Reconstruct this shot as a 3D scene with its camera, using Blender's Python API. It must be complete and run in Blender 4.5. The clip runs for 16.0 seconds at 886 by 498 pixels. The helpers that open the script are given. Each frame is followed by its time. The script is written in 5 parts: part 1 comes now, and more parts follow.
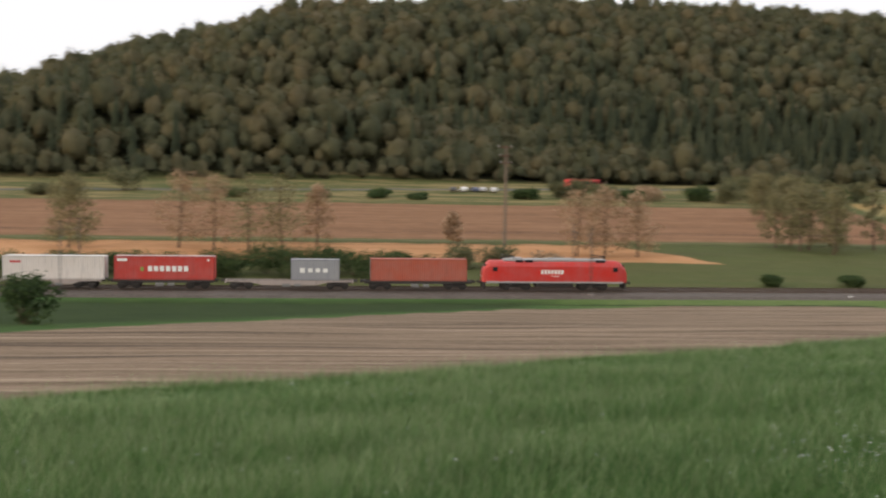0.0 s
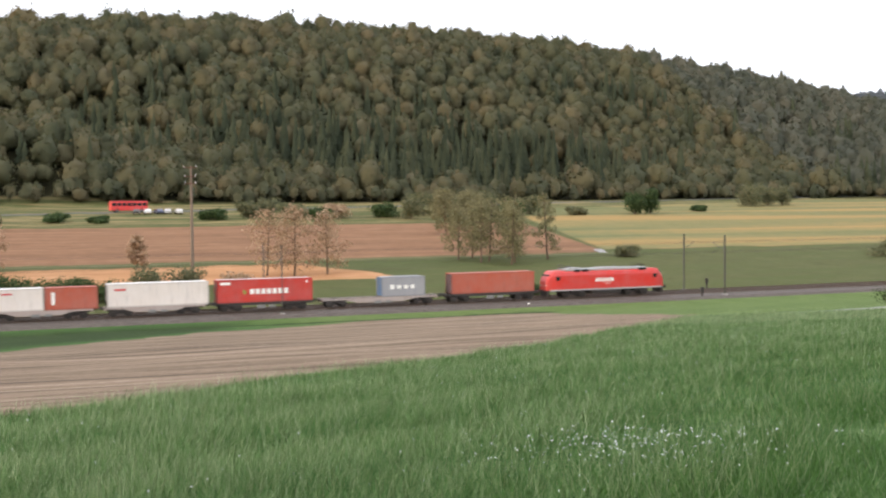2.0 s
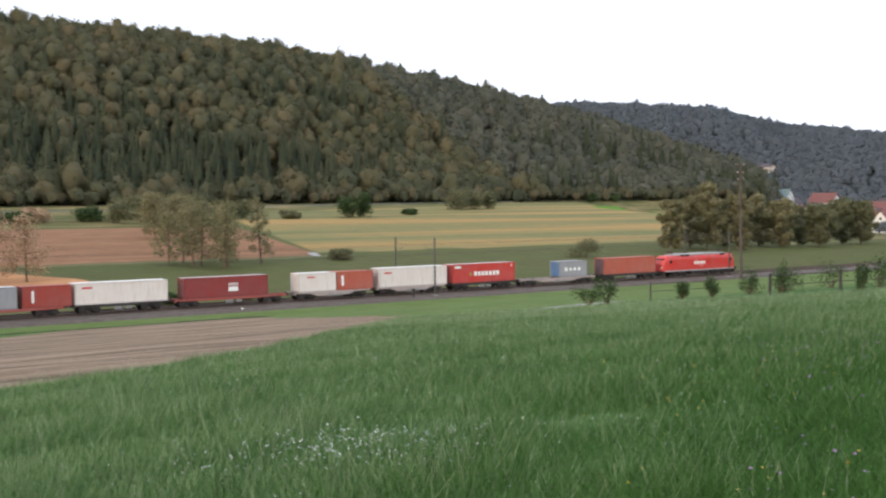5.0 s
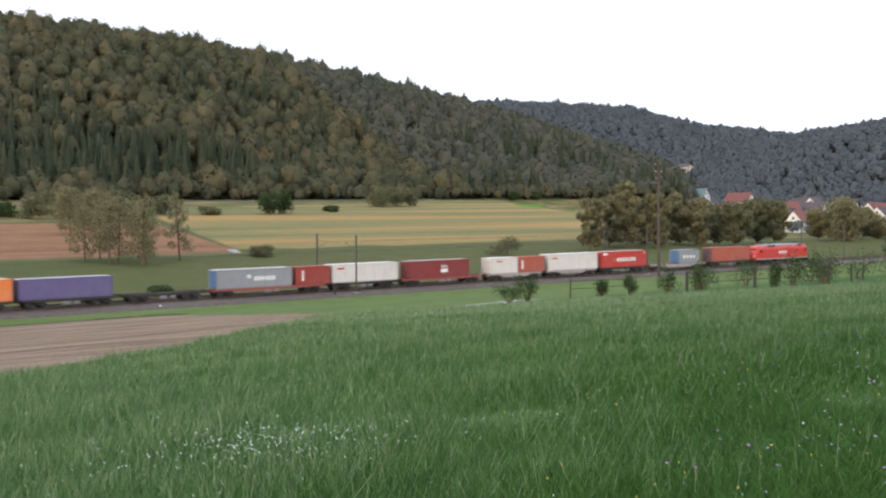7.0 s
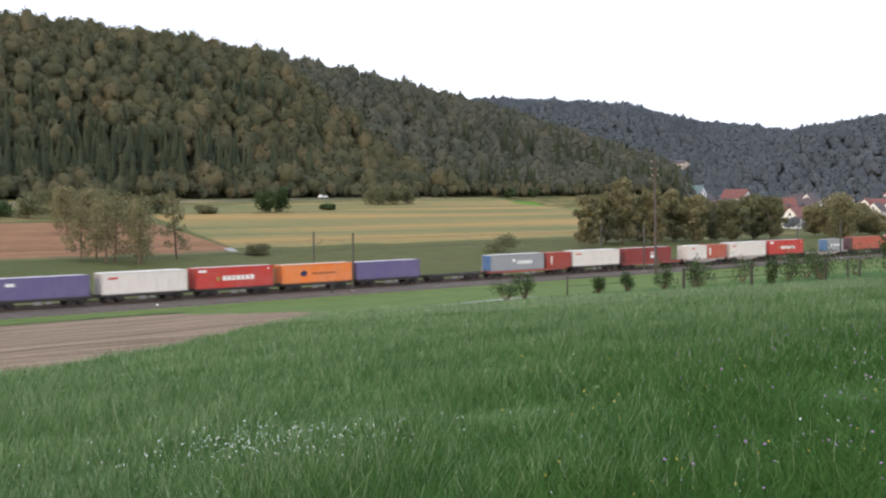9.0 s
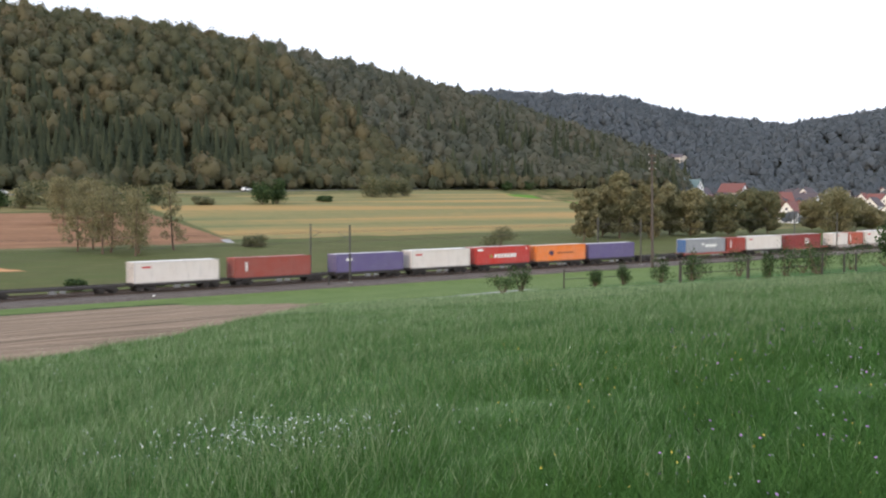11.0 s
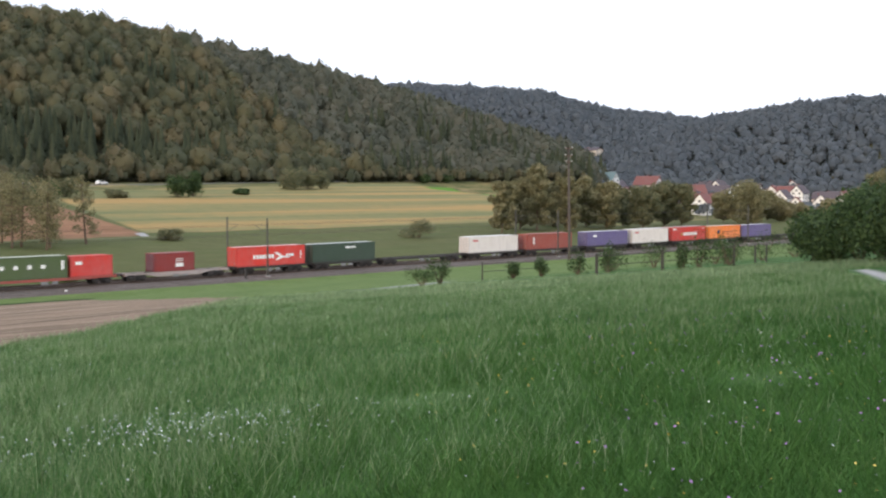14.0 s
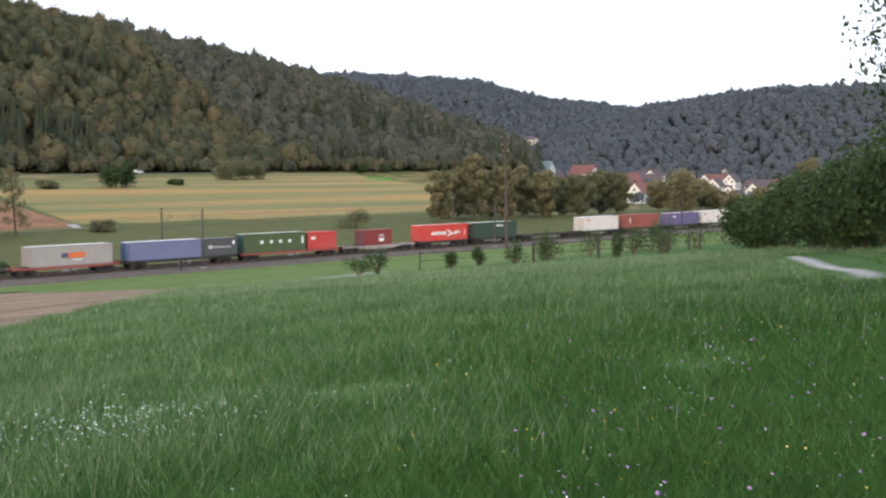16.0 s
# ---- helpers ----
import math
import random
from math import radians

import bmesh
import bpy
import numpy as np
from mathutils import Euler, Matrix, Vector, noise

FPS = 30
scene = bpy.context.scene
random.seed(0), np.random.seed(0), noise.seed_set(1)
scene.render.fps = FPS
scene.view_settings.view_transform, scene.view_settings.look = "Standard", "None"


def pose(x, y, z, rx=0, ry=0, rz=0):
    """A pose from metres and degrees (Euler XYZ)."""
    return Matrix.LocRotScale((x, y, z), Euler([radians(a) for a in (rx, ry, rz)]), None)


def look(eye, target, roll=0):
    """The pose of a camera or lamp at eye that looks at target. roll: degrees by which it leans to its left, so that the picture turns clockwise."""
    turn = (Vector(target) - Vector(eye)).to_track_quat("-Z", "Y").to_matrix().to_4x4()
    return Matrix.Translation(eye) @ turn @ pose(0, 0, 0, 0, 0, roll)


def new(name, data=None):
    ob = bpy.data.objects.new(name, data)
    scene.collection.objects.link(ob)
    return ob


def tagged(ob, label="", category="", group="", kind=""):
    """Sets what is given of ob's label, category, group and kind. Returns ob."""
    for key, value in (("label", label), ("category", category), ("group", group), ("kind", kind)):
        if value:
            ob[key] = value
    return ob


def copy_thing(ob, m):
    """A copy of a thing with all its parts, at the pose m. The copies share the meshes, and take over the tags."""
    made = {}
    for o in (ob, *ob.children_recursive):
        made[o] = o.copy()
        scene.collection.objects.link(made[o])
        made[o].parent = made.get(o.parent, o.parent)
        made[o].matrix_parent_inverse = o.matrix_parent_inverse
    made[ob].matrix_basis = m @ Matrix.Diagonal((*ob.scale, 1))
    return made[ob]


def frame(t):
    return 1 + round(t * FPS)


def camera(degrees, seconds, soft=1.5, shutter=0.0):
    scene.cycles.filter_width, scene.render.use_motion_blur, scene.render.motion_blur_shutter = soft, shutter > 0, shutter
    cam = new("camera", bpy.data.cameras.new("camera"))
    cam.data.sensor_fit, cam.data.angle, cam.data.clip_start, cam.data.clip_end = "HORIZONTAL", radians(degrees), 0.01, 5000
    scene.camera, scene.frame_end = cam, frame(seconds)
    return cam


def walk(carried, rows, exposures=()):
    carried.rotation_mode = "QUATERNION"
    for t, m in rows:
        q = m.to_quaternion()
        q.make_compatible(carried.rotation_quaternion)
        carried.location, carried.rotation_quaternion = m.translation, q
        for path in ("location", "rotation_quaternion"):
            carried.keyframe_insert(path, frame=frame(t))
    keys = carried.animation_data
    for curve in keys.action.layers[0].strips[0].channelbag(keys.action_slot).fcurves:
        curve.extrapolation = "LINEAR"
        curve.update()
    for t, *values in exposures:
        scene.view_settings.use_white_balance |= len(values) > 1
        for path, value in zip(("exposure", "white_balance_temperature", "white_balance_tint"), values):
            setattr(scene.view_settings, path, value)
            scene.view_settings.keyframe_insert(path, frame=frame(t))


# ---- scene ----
# ---------------------------------------------------------------- camera
cam = camera(41.86, 16.0, soft=2.2, shutter=0.5)
EYE = 13.0
# seconds, turn, tilt, roll in degrees
VIEW = [
    (0.0, 0.25, -3.05, -0.90), (0.5, -5.20, -2.93, -0.90), (1.0, -8.93, -2.90, -0.09), (1.5, -12.28, -2.00, 0.21),
    (2.0, -15.08, -2.07, 0.51), (2.5, -15.43, -2.22, 1.73), (3.0, -16.52, -2.02, 1.37), (3.5, -18.64, -1.91, 1.40),
    (4.0, -21.70, -1.95, 1.36), (4.5, -25.94, -2.00, 1.04), (5.0, -29.18, -2.02, 0.56), (7.5, -33.12, -2.20, 0.24),
    (8.0, -33.13, -2.26, 0.39), (8.5, -33.21, -2.26, 0.46), (11.0, -33.35, -2.66, 0.12), (11.5, -33.73, -2.74, 0.09),
    (12.0, -33.89, -2.78, 0.17), (12.5, -34.72, -2.85, 0.05), (13.0, -35.43, -2.89, 0.33), (13.5, -35.97, -2.93, 0.26),
    (14.0, -37.38, -3.03, 0.16), (14.5, -38.33, -3.14, 0.25), (15.0, -39.06, -3.33, 0.01), (15.5, -39.54, -3.44, 0.25),
    (16.0, -40.49, -3.56, 0.36),
]
EXPOSURES = [(0.0, -0.12, 7150, 10), (0.5, 0.0, 7150, 10), (1.0, 0.14, 7100, 10), (1.5, 0.80, 6750, 10), (2.0, 0.52, 6700, 10), (2.5, 0.45, 6700, 10), (3.5, 0.26, 6500, 10), (5.0, 0.22, 6350, 10), (8.5, 0.24, 6250, 10), (16.0, 0.28, 6250, 10)]
walk(cam, [(t, pose(0, 0, EYE, 90 + tilt, roll, turn)) for t, turn, tilt, roll in VIEW], EXPOSURES)

# ---------------------------------------------------------------- light
SUN_TURN, SUN_HEIGHT = -115.0, 14.0   # degrees clockwise from +y, and above the horizon
world = bpy.data.worlds.new("evening_sky")
scene.world = world
world.use_nodes = True
wn, wl = world.node_tree.nodes, world.node_tree.links
wn.clear()
w_out, w_bg, w_sky = wn.new("ShaderNodeOutputWorld"), wn.new("ShaderNodeBackground"), wn.new("ShaderNodeTexSky")
w_sky.sky_type, w_sky.sun_disc = "NISHITA", False
w_sky.sun_elevation, w_sky.sun_rotation = radians(SUN_HEIGHT), radians(SUN_TURN)
w_sky.air_density, w_sky.dust_density = 1.0, 4.0
w_scale = wn.new("ShaderNodeMixRGB")
w_scale.blend_type, w_scale.inputs[0].default_value = "MULTIPLY", 1.0
w_scale.inputs[2].default_value = (0.12, 0.12, 0.12, 1)
w_mix = wn.new("ShaderNodeMixRGB")
w_mix.inputs[0].default_value = 0.85
w_mix.inputs[2].default_value = (1.20, 1.24, 1.38, 1)     # thin bright evening overcast
wl.new(w_sky.outputs[0], w_scale.inputs[1])
wl.new(w_scale.outputs[0], w_mix.inputs[1])
wl.new(w_mix.outputs[0], w_bg.inputs[0])
w_bg.inputs[1].default_value = 1.0
wl.new(w_bg.outputs[0], w_out.inputs[0])
sun = new("sun", bpy.data.lights.new("sun", "SUN"))
sun.data.energy, sun.data.angle, sun.data.color = 1.4, radians(12), (1.0, 0.76, 0.52)
_a, _e = radians(SUN_TURN), radians(SUN_HEIGHT)
sun.matrix_world = look((math.sin(_a) * math.cos(_e) * 300, math.cos(_a) * math.cos(_e) * 300, math.sin(_e) * 300 + 40), (0, 0, 40))


# ---------------------------------------------------------------- materials
def mat(name, build):
    m = bpy.data.materials.new(name)
    m.use_nodes = True
    nt = m.node_tree
    bsdf = nt.nodes["Principled BSDF"]
    build(nt, bsdf)
    return m


def node(nt, kind, **kw):
    n = nt.nodes.new("ShaderNode" + kind)
    for k, v in kw.items():
        n.inputs[k].default_value = v
    return n


def ramp(nt, fac, stops):
    r = nt.nodes.new("ShaderNodeValToRGB")
    el = r.color_ramp.elements
    while len(el) < len(stops):
        el.new(0.5)
    for e, (p, c) in zip(el, stops):
        e.position, e.color = p, (*c, 1)
    nt.links.new(fac, r.inputs[0])
    return r.outputs[0]


def noise_tex(nt, vec, scale, detail=4.0, rough=0.6):
    n = node(nt, "TexNoise", Scale=scale, Detail=detail, Roughness=rough)
    if vec is not None:
        nt.links.new(vec, n.inputs["Vector"])
    return n.outputs["Fac"]


def mapped(nt, scale, kind="Object"):
    tc, mp = nt.nodes.new("ShaderNodeTexCoord"), nt.nodes.new("ShaderNodeMapping")
    mp.inputs["Scale"].default_value = scale
    nt.links.new(tc.outputs[kind], mp.inputs[0])
    return mp.outputs[0]


def mixc(nt, fac, a, b, mode="MIX"):
    n = nt.nodes.new("ShaderNodeMixRGB")
    n.blend_type = mode
    for i, v in enumerate((fac, a, b)):
        if hasattr(v, "is_linked"):
            nt.links.new(v, n.inputs[i])
        elif i == 0:
            n.inputs[0].default_value = v
        else:
            n.inputs[i].default_value = (*v, 1)
    return n.outputs[0]


def maths(nt, op, a, b=0.0, clamp=False):
    n = nt.nodes.new("ShaderNodeMath")
    n.operation, n.use_clamp = op, clamp
    for i, v in enumerate((a, b)):
        if hasattr(v, "is_linked"):
            nt.links.new(v, n.inputs[i])
        else:
            n.inputs[i].default_value = v
    return n.outputs[0]


def bump(nt, bsdf, height, strength=0.4, distance=0.05):
    b = node(nt, "Bump", Strength=strength, Distance=distance)
    nt.links.new(height, b.inputs["Height"])
    nt.links.new(b.outputs[0], bsdf.inputs["Normal"])


def painted(name, colour, rough=0.55, wear=0.35, metal=0.0, scale=1.0):
    """Paint or plain surface with faded patches, streaks of grime and a little relief."""
    def build(nt, b):
        v = mapped(nt, (0.5 * scale, 0.5 * scale, 0.5 * scale))
        streak = noise_tex(nt, mapped(nt, (2.2 * scale, 2.2 * scale, 0.25 * scale)), 1.6, 5)
        patch = noise_tex(nt, v, 1.1, 4)
        grey = sum(colour) / 3
        fade = tuple(c * 0.8 + grey * 0.28 for c in colour)
        dirt = tuple(c * 0.45 + 0.02 for c in colour)
        c = mixc(nt, ramp(nt, patch, [(0.35, (0, 0, 0)), (0.7, (1, 1, 1))]), colour, fade)
        c = mixc(nt, maths(nt, "MULTIPLY", ramp(nt, streak, [(0.5, (0, 0, 0)), (0.75, (1, 1, 1))]), wear), c, dirt)
        nt.links.new(c, b.inputs["Base Color"])
        b.inputs["Roughness"].default_value, b.inputs["Metallic"].default_value = rough, metal
        bump(nt, b, noise_tex(nt, v, 9.0, 3), 0.12, 0.02)
    return mat(name, build)


def let_through(nt, bsdf, colour, share=0.85):
    """Leaves and blades pass on to their other side about as much light as they throw back."""
    tr, add, out = nt.nodes.new("ShaderNodeBsdfTranslucent"), nt.nodes.new("ShaderNodeAddShader"), nt.nodes["Material Output"]
    nt.links.new(mixc(nt, 1.0, colour, (share, share, share * 0.9), "MULTIPLY"), tr.inputs["Color"])
    nt.links.new(bsdf.outputs[0], add.inputs[0])
    nt.links.new(tr.outputs[0], add.inputs[1])
    nt.links.new(add.outputs[0], out.inputs["Surface"])


def leafy(name, dark, mid, light, spread=0.5, trees=False):
    """Foliage: each clump (or, in a wood, each tree) its own shade, with mottling in it."""
    def build(nt, b):
        geo = nt.nodes.new("ShaderNodeNewGeometry")
        own = geo.outputs["Random Per Island"]
        if trees:
            at = nt.nodes.new("ShaderNodeAttribute")
            at.attribute_name = "tone"
            own = maths(nt, "ADD", maths(nt, "MULTIPLY", at.outputs["Fac"], 0.8), maths(nt, "MULTIPLY", own, 0.2))
        n = noise_tex(nt, mapped(nt, (1, 1, 1)), 0.35, 6, 0.7)
        big = noise_tex(nt, mapped(nt, (1, 1, 1)), 0.018, 3)
        f = maths(nt, "ADD", maths(nt, "MULTIPLY", own, spread), maths(nt, "MULTIPLY", n, 1.0 - spread))
        f = maths(nt, "ADD", f, maths(nt, "MULTIPLY", maths(nt, "SUBTRACT", big, 0.5), 0.5))
        c = ramp(nt, f, [(0.18, dark), (0.5, mid), (0.85, light)])
        nt.links.new(c, b.inputs["Base Color"])
        b.inputs["Roughness"].default_value = 0.8
        b.inputs["Specular IOR Level"].default_value = 0.15
        let_through(nt, b, c)
    return mat(name, build)


def bark(name, colour):
    def build(nt, b):
        n = noise_tex(nt, mapped(nt, (6, 6, 1)), 3.0, 6)
        nt.links.new(ramp(nt, n, [(0.3, tuple(c * 0.55 for c in colour)), (0.7, colour)]), b.inputs["Base Color"])
        b.inputs["Roughness"].default_value = 0.9
        bump(nt, b, n, 0.6, 0.03)
    return mat(name, build)


M_LEAF_FOREST = leafy("mixed_forest_leaves", (0.042, 0.052, 0.030), (0.076, 0.075, 0.040), (0.118, 0.093, 0.050), 0.48, True)
M_LEAF_FIR = leafy("fir_needles", (0.032, 0.042, 0.024), (0.047, 0.057, 0.032), (0.068, 0.075, 0.042), 0.5, True)
# blue-grey of the distance haze is painted into this leaf colour
M_LEAF_HAZED = leafy("haze_tinted_leaves", (0.070, 0.082, 0.092), (0.086, 0.098, 0.108), (0.106, 0.115, 0.118), 0.4, True)
# duller than M_LEAF_FOREST: slight haze mixed into the leaf colour
M_LEAF_END_HAZED = leafy("hazed_hill_end_leaves", (0.050, 0.057, 0.042), (0.080, 0.082, 0.057), (0.110, 0.100, 0.070), 0.48, True)
M_LEAF_TREE = leafy("field_tree_leaves", (0.048, 0.056, 0.032), (0.090, 0.094, 0.052), (0.160, 0.148, 0.084))
M_LEAF_FIELD = leafy("field_row_leaves", (0.066, 0.070, 0.038), (0.125, 0.118, 0.064), (0.220, 0.190, 0.112))
M_LEAF_AUTUMN = leafy("autumn_tree_leaves", (0.130, 0.088, 0.056), (0.225, 0.158, 0.104), (0.350, 0.275, 0.205))
M_LEAF_BUSH = leafy("bush_leaves", (0.014, 0.026, 0.011), (0.030, 0.052, 0.019), (0.066, 0.092, 0.034))
M_BARK = bark("bark", (0.16, 0.11, 0.075))
M_POLEWOOD = bark("weathered_pole_wood", (0.25, 0.19, 0.145))
M_DARKSTEEL = painted("grimy_dark_steel", (0.055, 0.048, 0.045), 0.7, 0.5, 0.3)
M_RUSTSTEEL = painted("rusty_steel", (0.16, 0.075, 0.045), 0.8, 0.6, 0.1)
M_GREYSTEEL = painted("galvanised_steel", (0.26, 0.26, 0.255), 0.55, 0.4, 0.5)
M_WHITE = painted("white_marking", (0.82, 0.82, 0.80), 0.5, 0.15)
M_GLASS = painted("dark_window_glass", (0.02, 0.024, 0.03), 0.08, 0.1)
M_RAIL = painted("rail_steel", (0.20, 0.15, 0.12), 0.4, 0.6, 0.7)

# ---------------------------------------------------------------- mesh helpers


def place(bm_or_mesh, name, material, parent=None, label=""):
    if isinstance(bm_or_mesh, bmesh.types.BMesh):
        me = bpy.data.meshes.new(name)
        bm_or_mesh.to_mesh(me)
        bm_or_mesh.free()
    else:
        me = bm_or_mesh
    if material is not None and not me.materials:
        me.materials.append(material)
    ob = new(name, me)
    if parent is not None:
        ob.parent = parent
    if label:
        ob["label"] = label
    return ob


def part(name, bm, material, parent, label=""):
    return place(bm, name, material, parent, label)


def box(bm, x0, x1, y0, y1, z0, z1):
    vs = [bm.verts.new(p) for p in ((x0, y0, z0), (x1, y0, z0), (x1, y1, z0), (x0, y1, z0), (x0, y0, z1), (x1, y0, z1), (x1, y1, z1), (x0, y1, z1))]
    for f in ((3, 2, 1, 0), (4, 5, 6, 7), (0, 1, 5, 4), (1, 2, 6, 5), (2, 3, 7, 6), (3, 0, 4, 7)):
        bm.faces.new([vs[i] for i in f])
    return vs


def boxes(*args, bevel=0.0):
    bm = bmesh.new()
    for a in args:
        box(bm, *a)
    if bevel:
        bmesh.ops.bevel(bm, geom=bm.edges[:], offset=bevel, segments=1, affect="EDGES")
    return bm


def tube(bm, p, q, r0, r1, sides=8, cap=True):
    p, q = Vector(p), Vector(q)
    turn = (q - p).to_track_quat("Z", "Y")
    rings = []
    for c, r in ((p, r0), (q, r1)):
        rings.append([bm.verts.new(c + turn @ Vector((r * math.cos(2 * math.pi * i / sides), r * math.sin(2 * math.pi * i / sides), 0))) for i in range(sides)])
    for i in range(sides):
        bm.faces.new((rings[0][i], rings[0][(i + 1) % sides], rings[1][(i + 1) % sides], rings[1][i]))
    if cap:
        bm.faces.new(rings[1])
        bm.faces.new(rings[0][::-1])


def mesh_np(name, verts, tris, normals=None):
    me = bpy.data.meshes.new(name)
    n, k = len(verts), len(tris)
    me.vertices.add(n)
    me.vertices.foreach_set("co", np.ascontiguousarray(verts, dtype=np.float32).ravel())
    me.loops.add(3 * k)
    me.loops.foreach_set("vertex_index", np.ascontiguousarray(tris, dtype=np.int32).ravel())
    me.polygons.add(k)
    me.polygons.foreach_set("loop_start", np.arange(0, 3 * k, 3, dtype=np.int32))
    me.update(calc_edges=True)
    if normals is not None:
        me.polygons.foreach_set("use_smooth", np.ones(k, dtype=bool))
        normals = normals / (np.linalg.norm(normals, axis=1)[:, None] + 1e-9)
        me.normals_split_custom_set_from_vertices(normals.astype(np.float32))
    return me


def empty(name, m=None):
    ob = new(name)
    if m is not None:
        ob.matrix_basis = m
    return ob


rng = np.random.default_rng(7)

# ---------------------------------------------------------------- the lie of the land
# s runs along the railway, n away from the camera across it; both in metres
LINE_TURN = 5.77
UX, UY = math.cos(radians(LINE_TURN)), math.sin(radians(LINE_TURN))
ORIGIN_Y = 145.9
GRADE = 0.0024
LAND = pose(0, ORIGIN_Y, 0, 0, 0, LINE_TURN)


def to_xy(s, n):
    return s * UX - n * UY, ORIGIN_Y + s * UY + n * UX


def to_sn(x, y):
    y = y - ORIGIN_Y
    return x * UX + y * UY, -x * UY + y * UX


def smooth(a, b, v):
    t = np.clip((v - a) / (b - a), 0, 1)
    return t * t * (3 - 2 * t)


RIDGE_S = np.array([-700, -400, -250, -170, -116, -71, -31, 15, 105, 203, 287, 341, 400, 452, 540, 600, 650, 720, 2400])
RIDGE_Z = np.array([14, 18, 30, 48, 66, 79, 90, 94, 98, 98, 95, 90, 84, 77, 62, 44, 26, 8, 2])


def ground_z(s, n):
    """Height of the land; numpy arrays in, numpy array out."""
    s, n = np.asarray(s, float), np.asarray(n, float)
    near = np.interp(n, [-400, -145, -97, -50, -22, -11, -6, -3.5, 9, 12, 215, 420], [38.0, 11.4, 7.05, 2.7, 0.1, -0.70, -0.62, -0.66, -1.0, -0.6, 13.7, 26.0])
    bed = GRADE * s * (1 - smooth(8, 60, np.abs(n)))
    z = near + bed
    # the wooded hill across the valley, highest ahead and falling off to both ends
    base = 228 + 0.06 * s
    ridge = np.interp(s, RIDGE_S, RIDGE_Z)
    rise = smooth(0, 1, np.clip((n - base) / 190.0, 0, 1) * 0.92)
    z = np.where(n > base, np.maximum(z, 15 + (ridge - 15) * rise), z)
    # a lower spur in front of it
    spur = np.exp(-((s + 62) / 92.0) ** 4) * (17 * np.exp(-((n - 258) / 20.0) ** 2) - 15 * np.exp(-((n - 304) / 22.0) ** 2))
    z = z + spur
    # the valley floor widens and sinks towards the village
    low = smooth(290, 420, s) * smooth(30, 120, n) * (1 - smooth(-40, 0, n - base))
    z = z * (1 - low) + (2.0 - 0.006 * s) * low
    open_end = smooth(590, 700, s) * smooth(60, 160, n)
    z = z * (1 - open_end) - 2.0 * open_end
    # the bottom of the valley, where the village lies
    x, y = to_xy(s, n)
    hollow = smooth(43.8, 46.5, np.degrees(np.arctan2(x, y))) * smooth(40, 110, n)
    z = z * (1 - hollow) + np.minimum(z, -1.5 + 8.0 * smooth(560, 820, np.hypot(x, y))) * hollow
    # two distant wooded hills that close the valley
    x, y = to_xy(s, n)
    r, az = np.hypot(x, y), np.degrees(np.arctan2(x, y))
    far_a = np.interp(az, [20, 30, 36, 42, 45.5, 49, 54, 60], [64, 108, 114, 106, 86, 78, 44, 10]) * smooth(830, 1250, r)
    far_b = np.interp(az, [41, 43.5, 45, 46.5, 48.5, 50, 53, 56, 60, 66, 80], [0, 12, 31, 46, 60, 65, 74, 81, 81, 77, 77]) * smooth(800, 1080, r) * (1 - 0.4 * smooth(1110, 1300, r))
    return np.where(r > 805, np.maximum(z, np.maximum(far_a, far_b)), z)


def gz(s, n):
    return float(ground_z(s, n))


def spot(s, n, turn=0.0, sink=0.0):
    """A pose on the land; turn is measured from the railway's direction."""
    x, y = to_xy(s, n)
    return pose(x, y, gz(s, n) - sink, 0, 0, LINE_TURN + turn)


# ---------------------------------------------------------------- ground, one sheet
def parcel(nt, s_, n_, lines, soft=0.6, wob=None):
    """Mask of the land where a*s + b*n + c > 0 for every line."""
    m = None
    for a, b, c in lines:
        k = math.hypot(a, b)
        d = maths(nt, "ADD", maths(nt, "ADD", maths(nt, "MULTIPLY", s_, a / k), maths(nt, "MULTIPLY", n_, b / k)), c / k)
        if wob is not None:
            d = maths(nt, "ADD", d, wob)
        m = d if m is None else maths(nt, "MINIMUM", m, d)
    return maths(nt, "DIVIDE", m, soft, True)


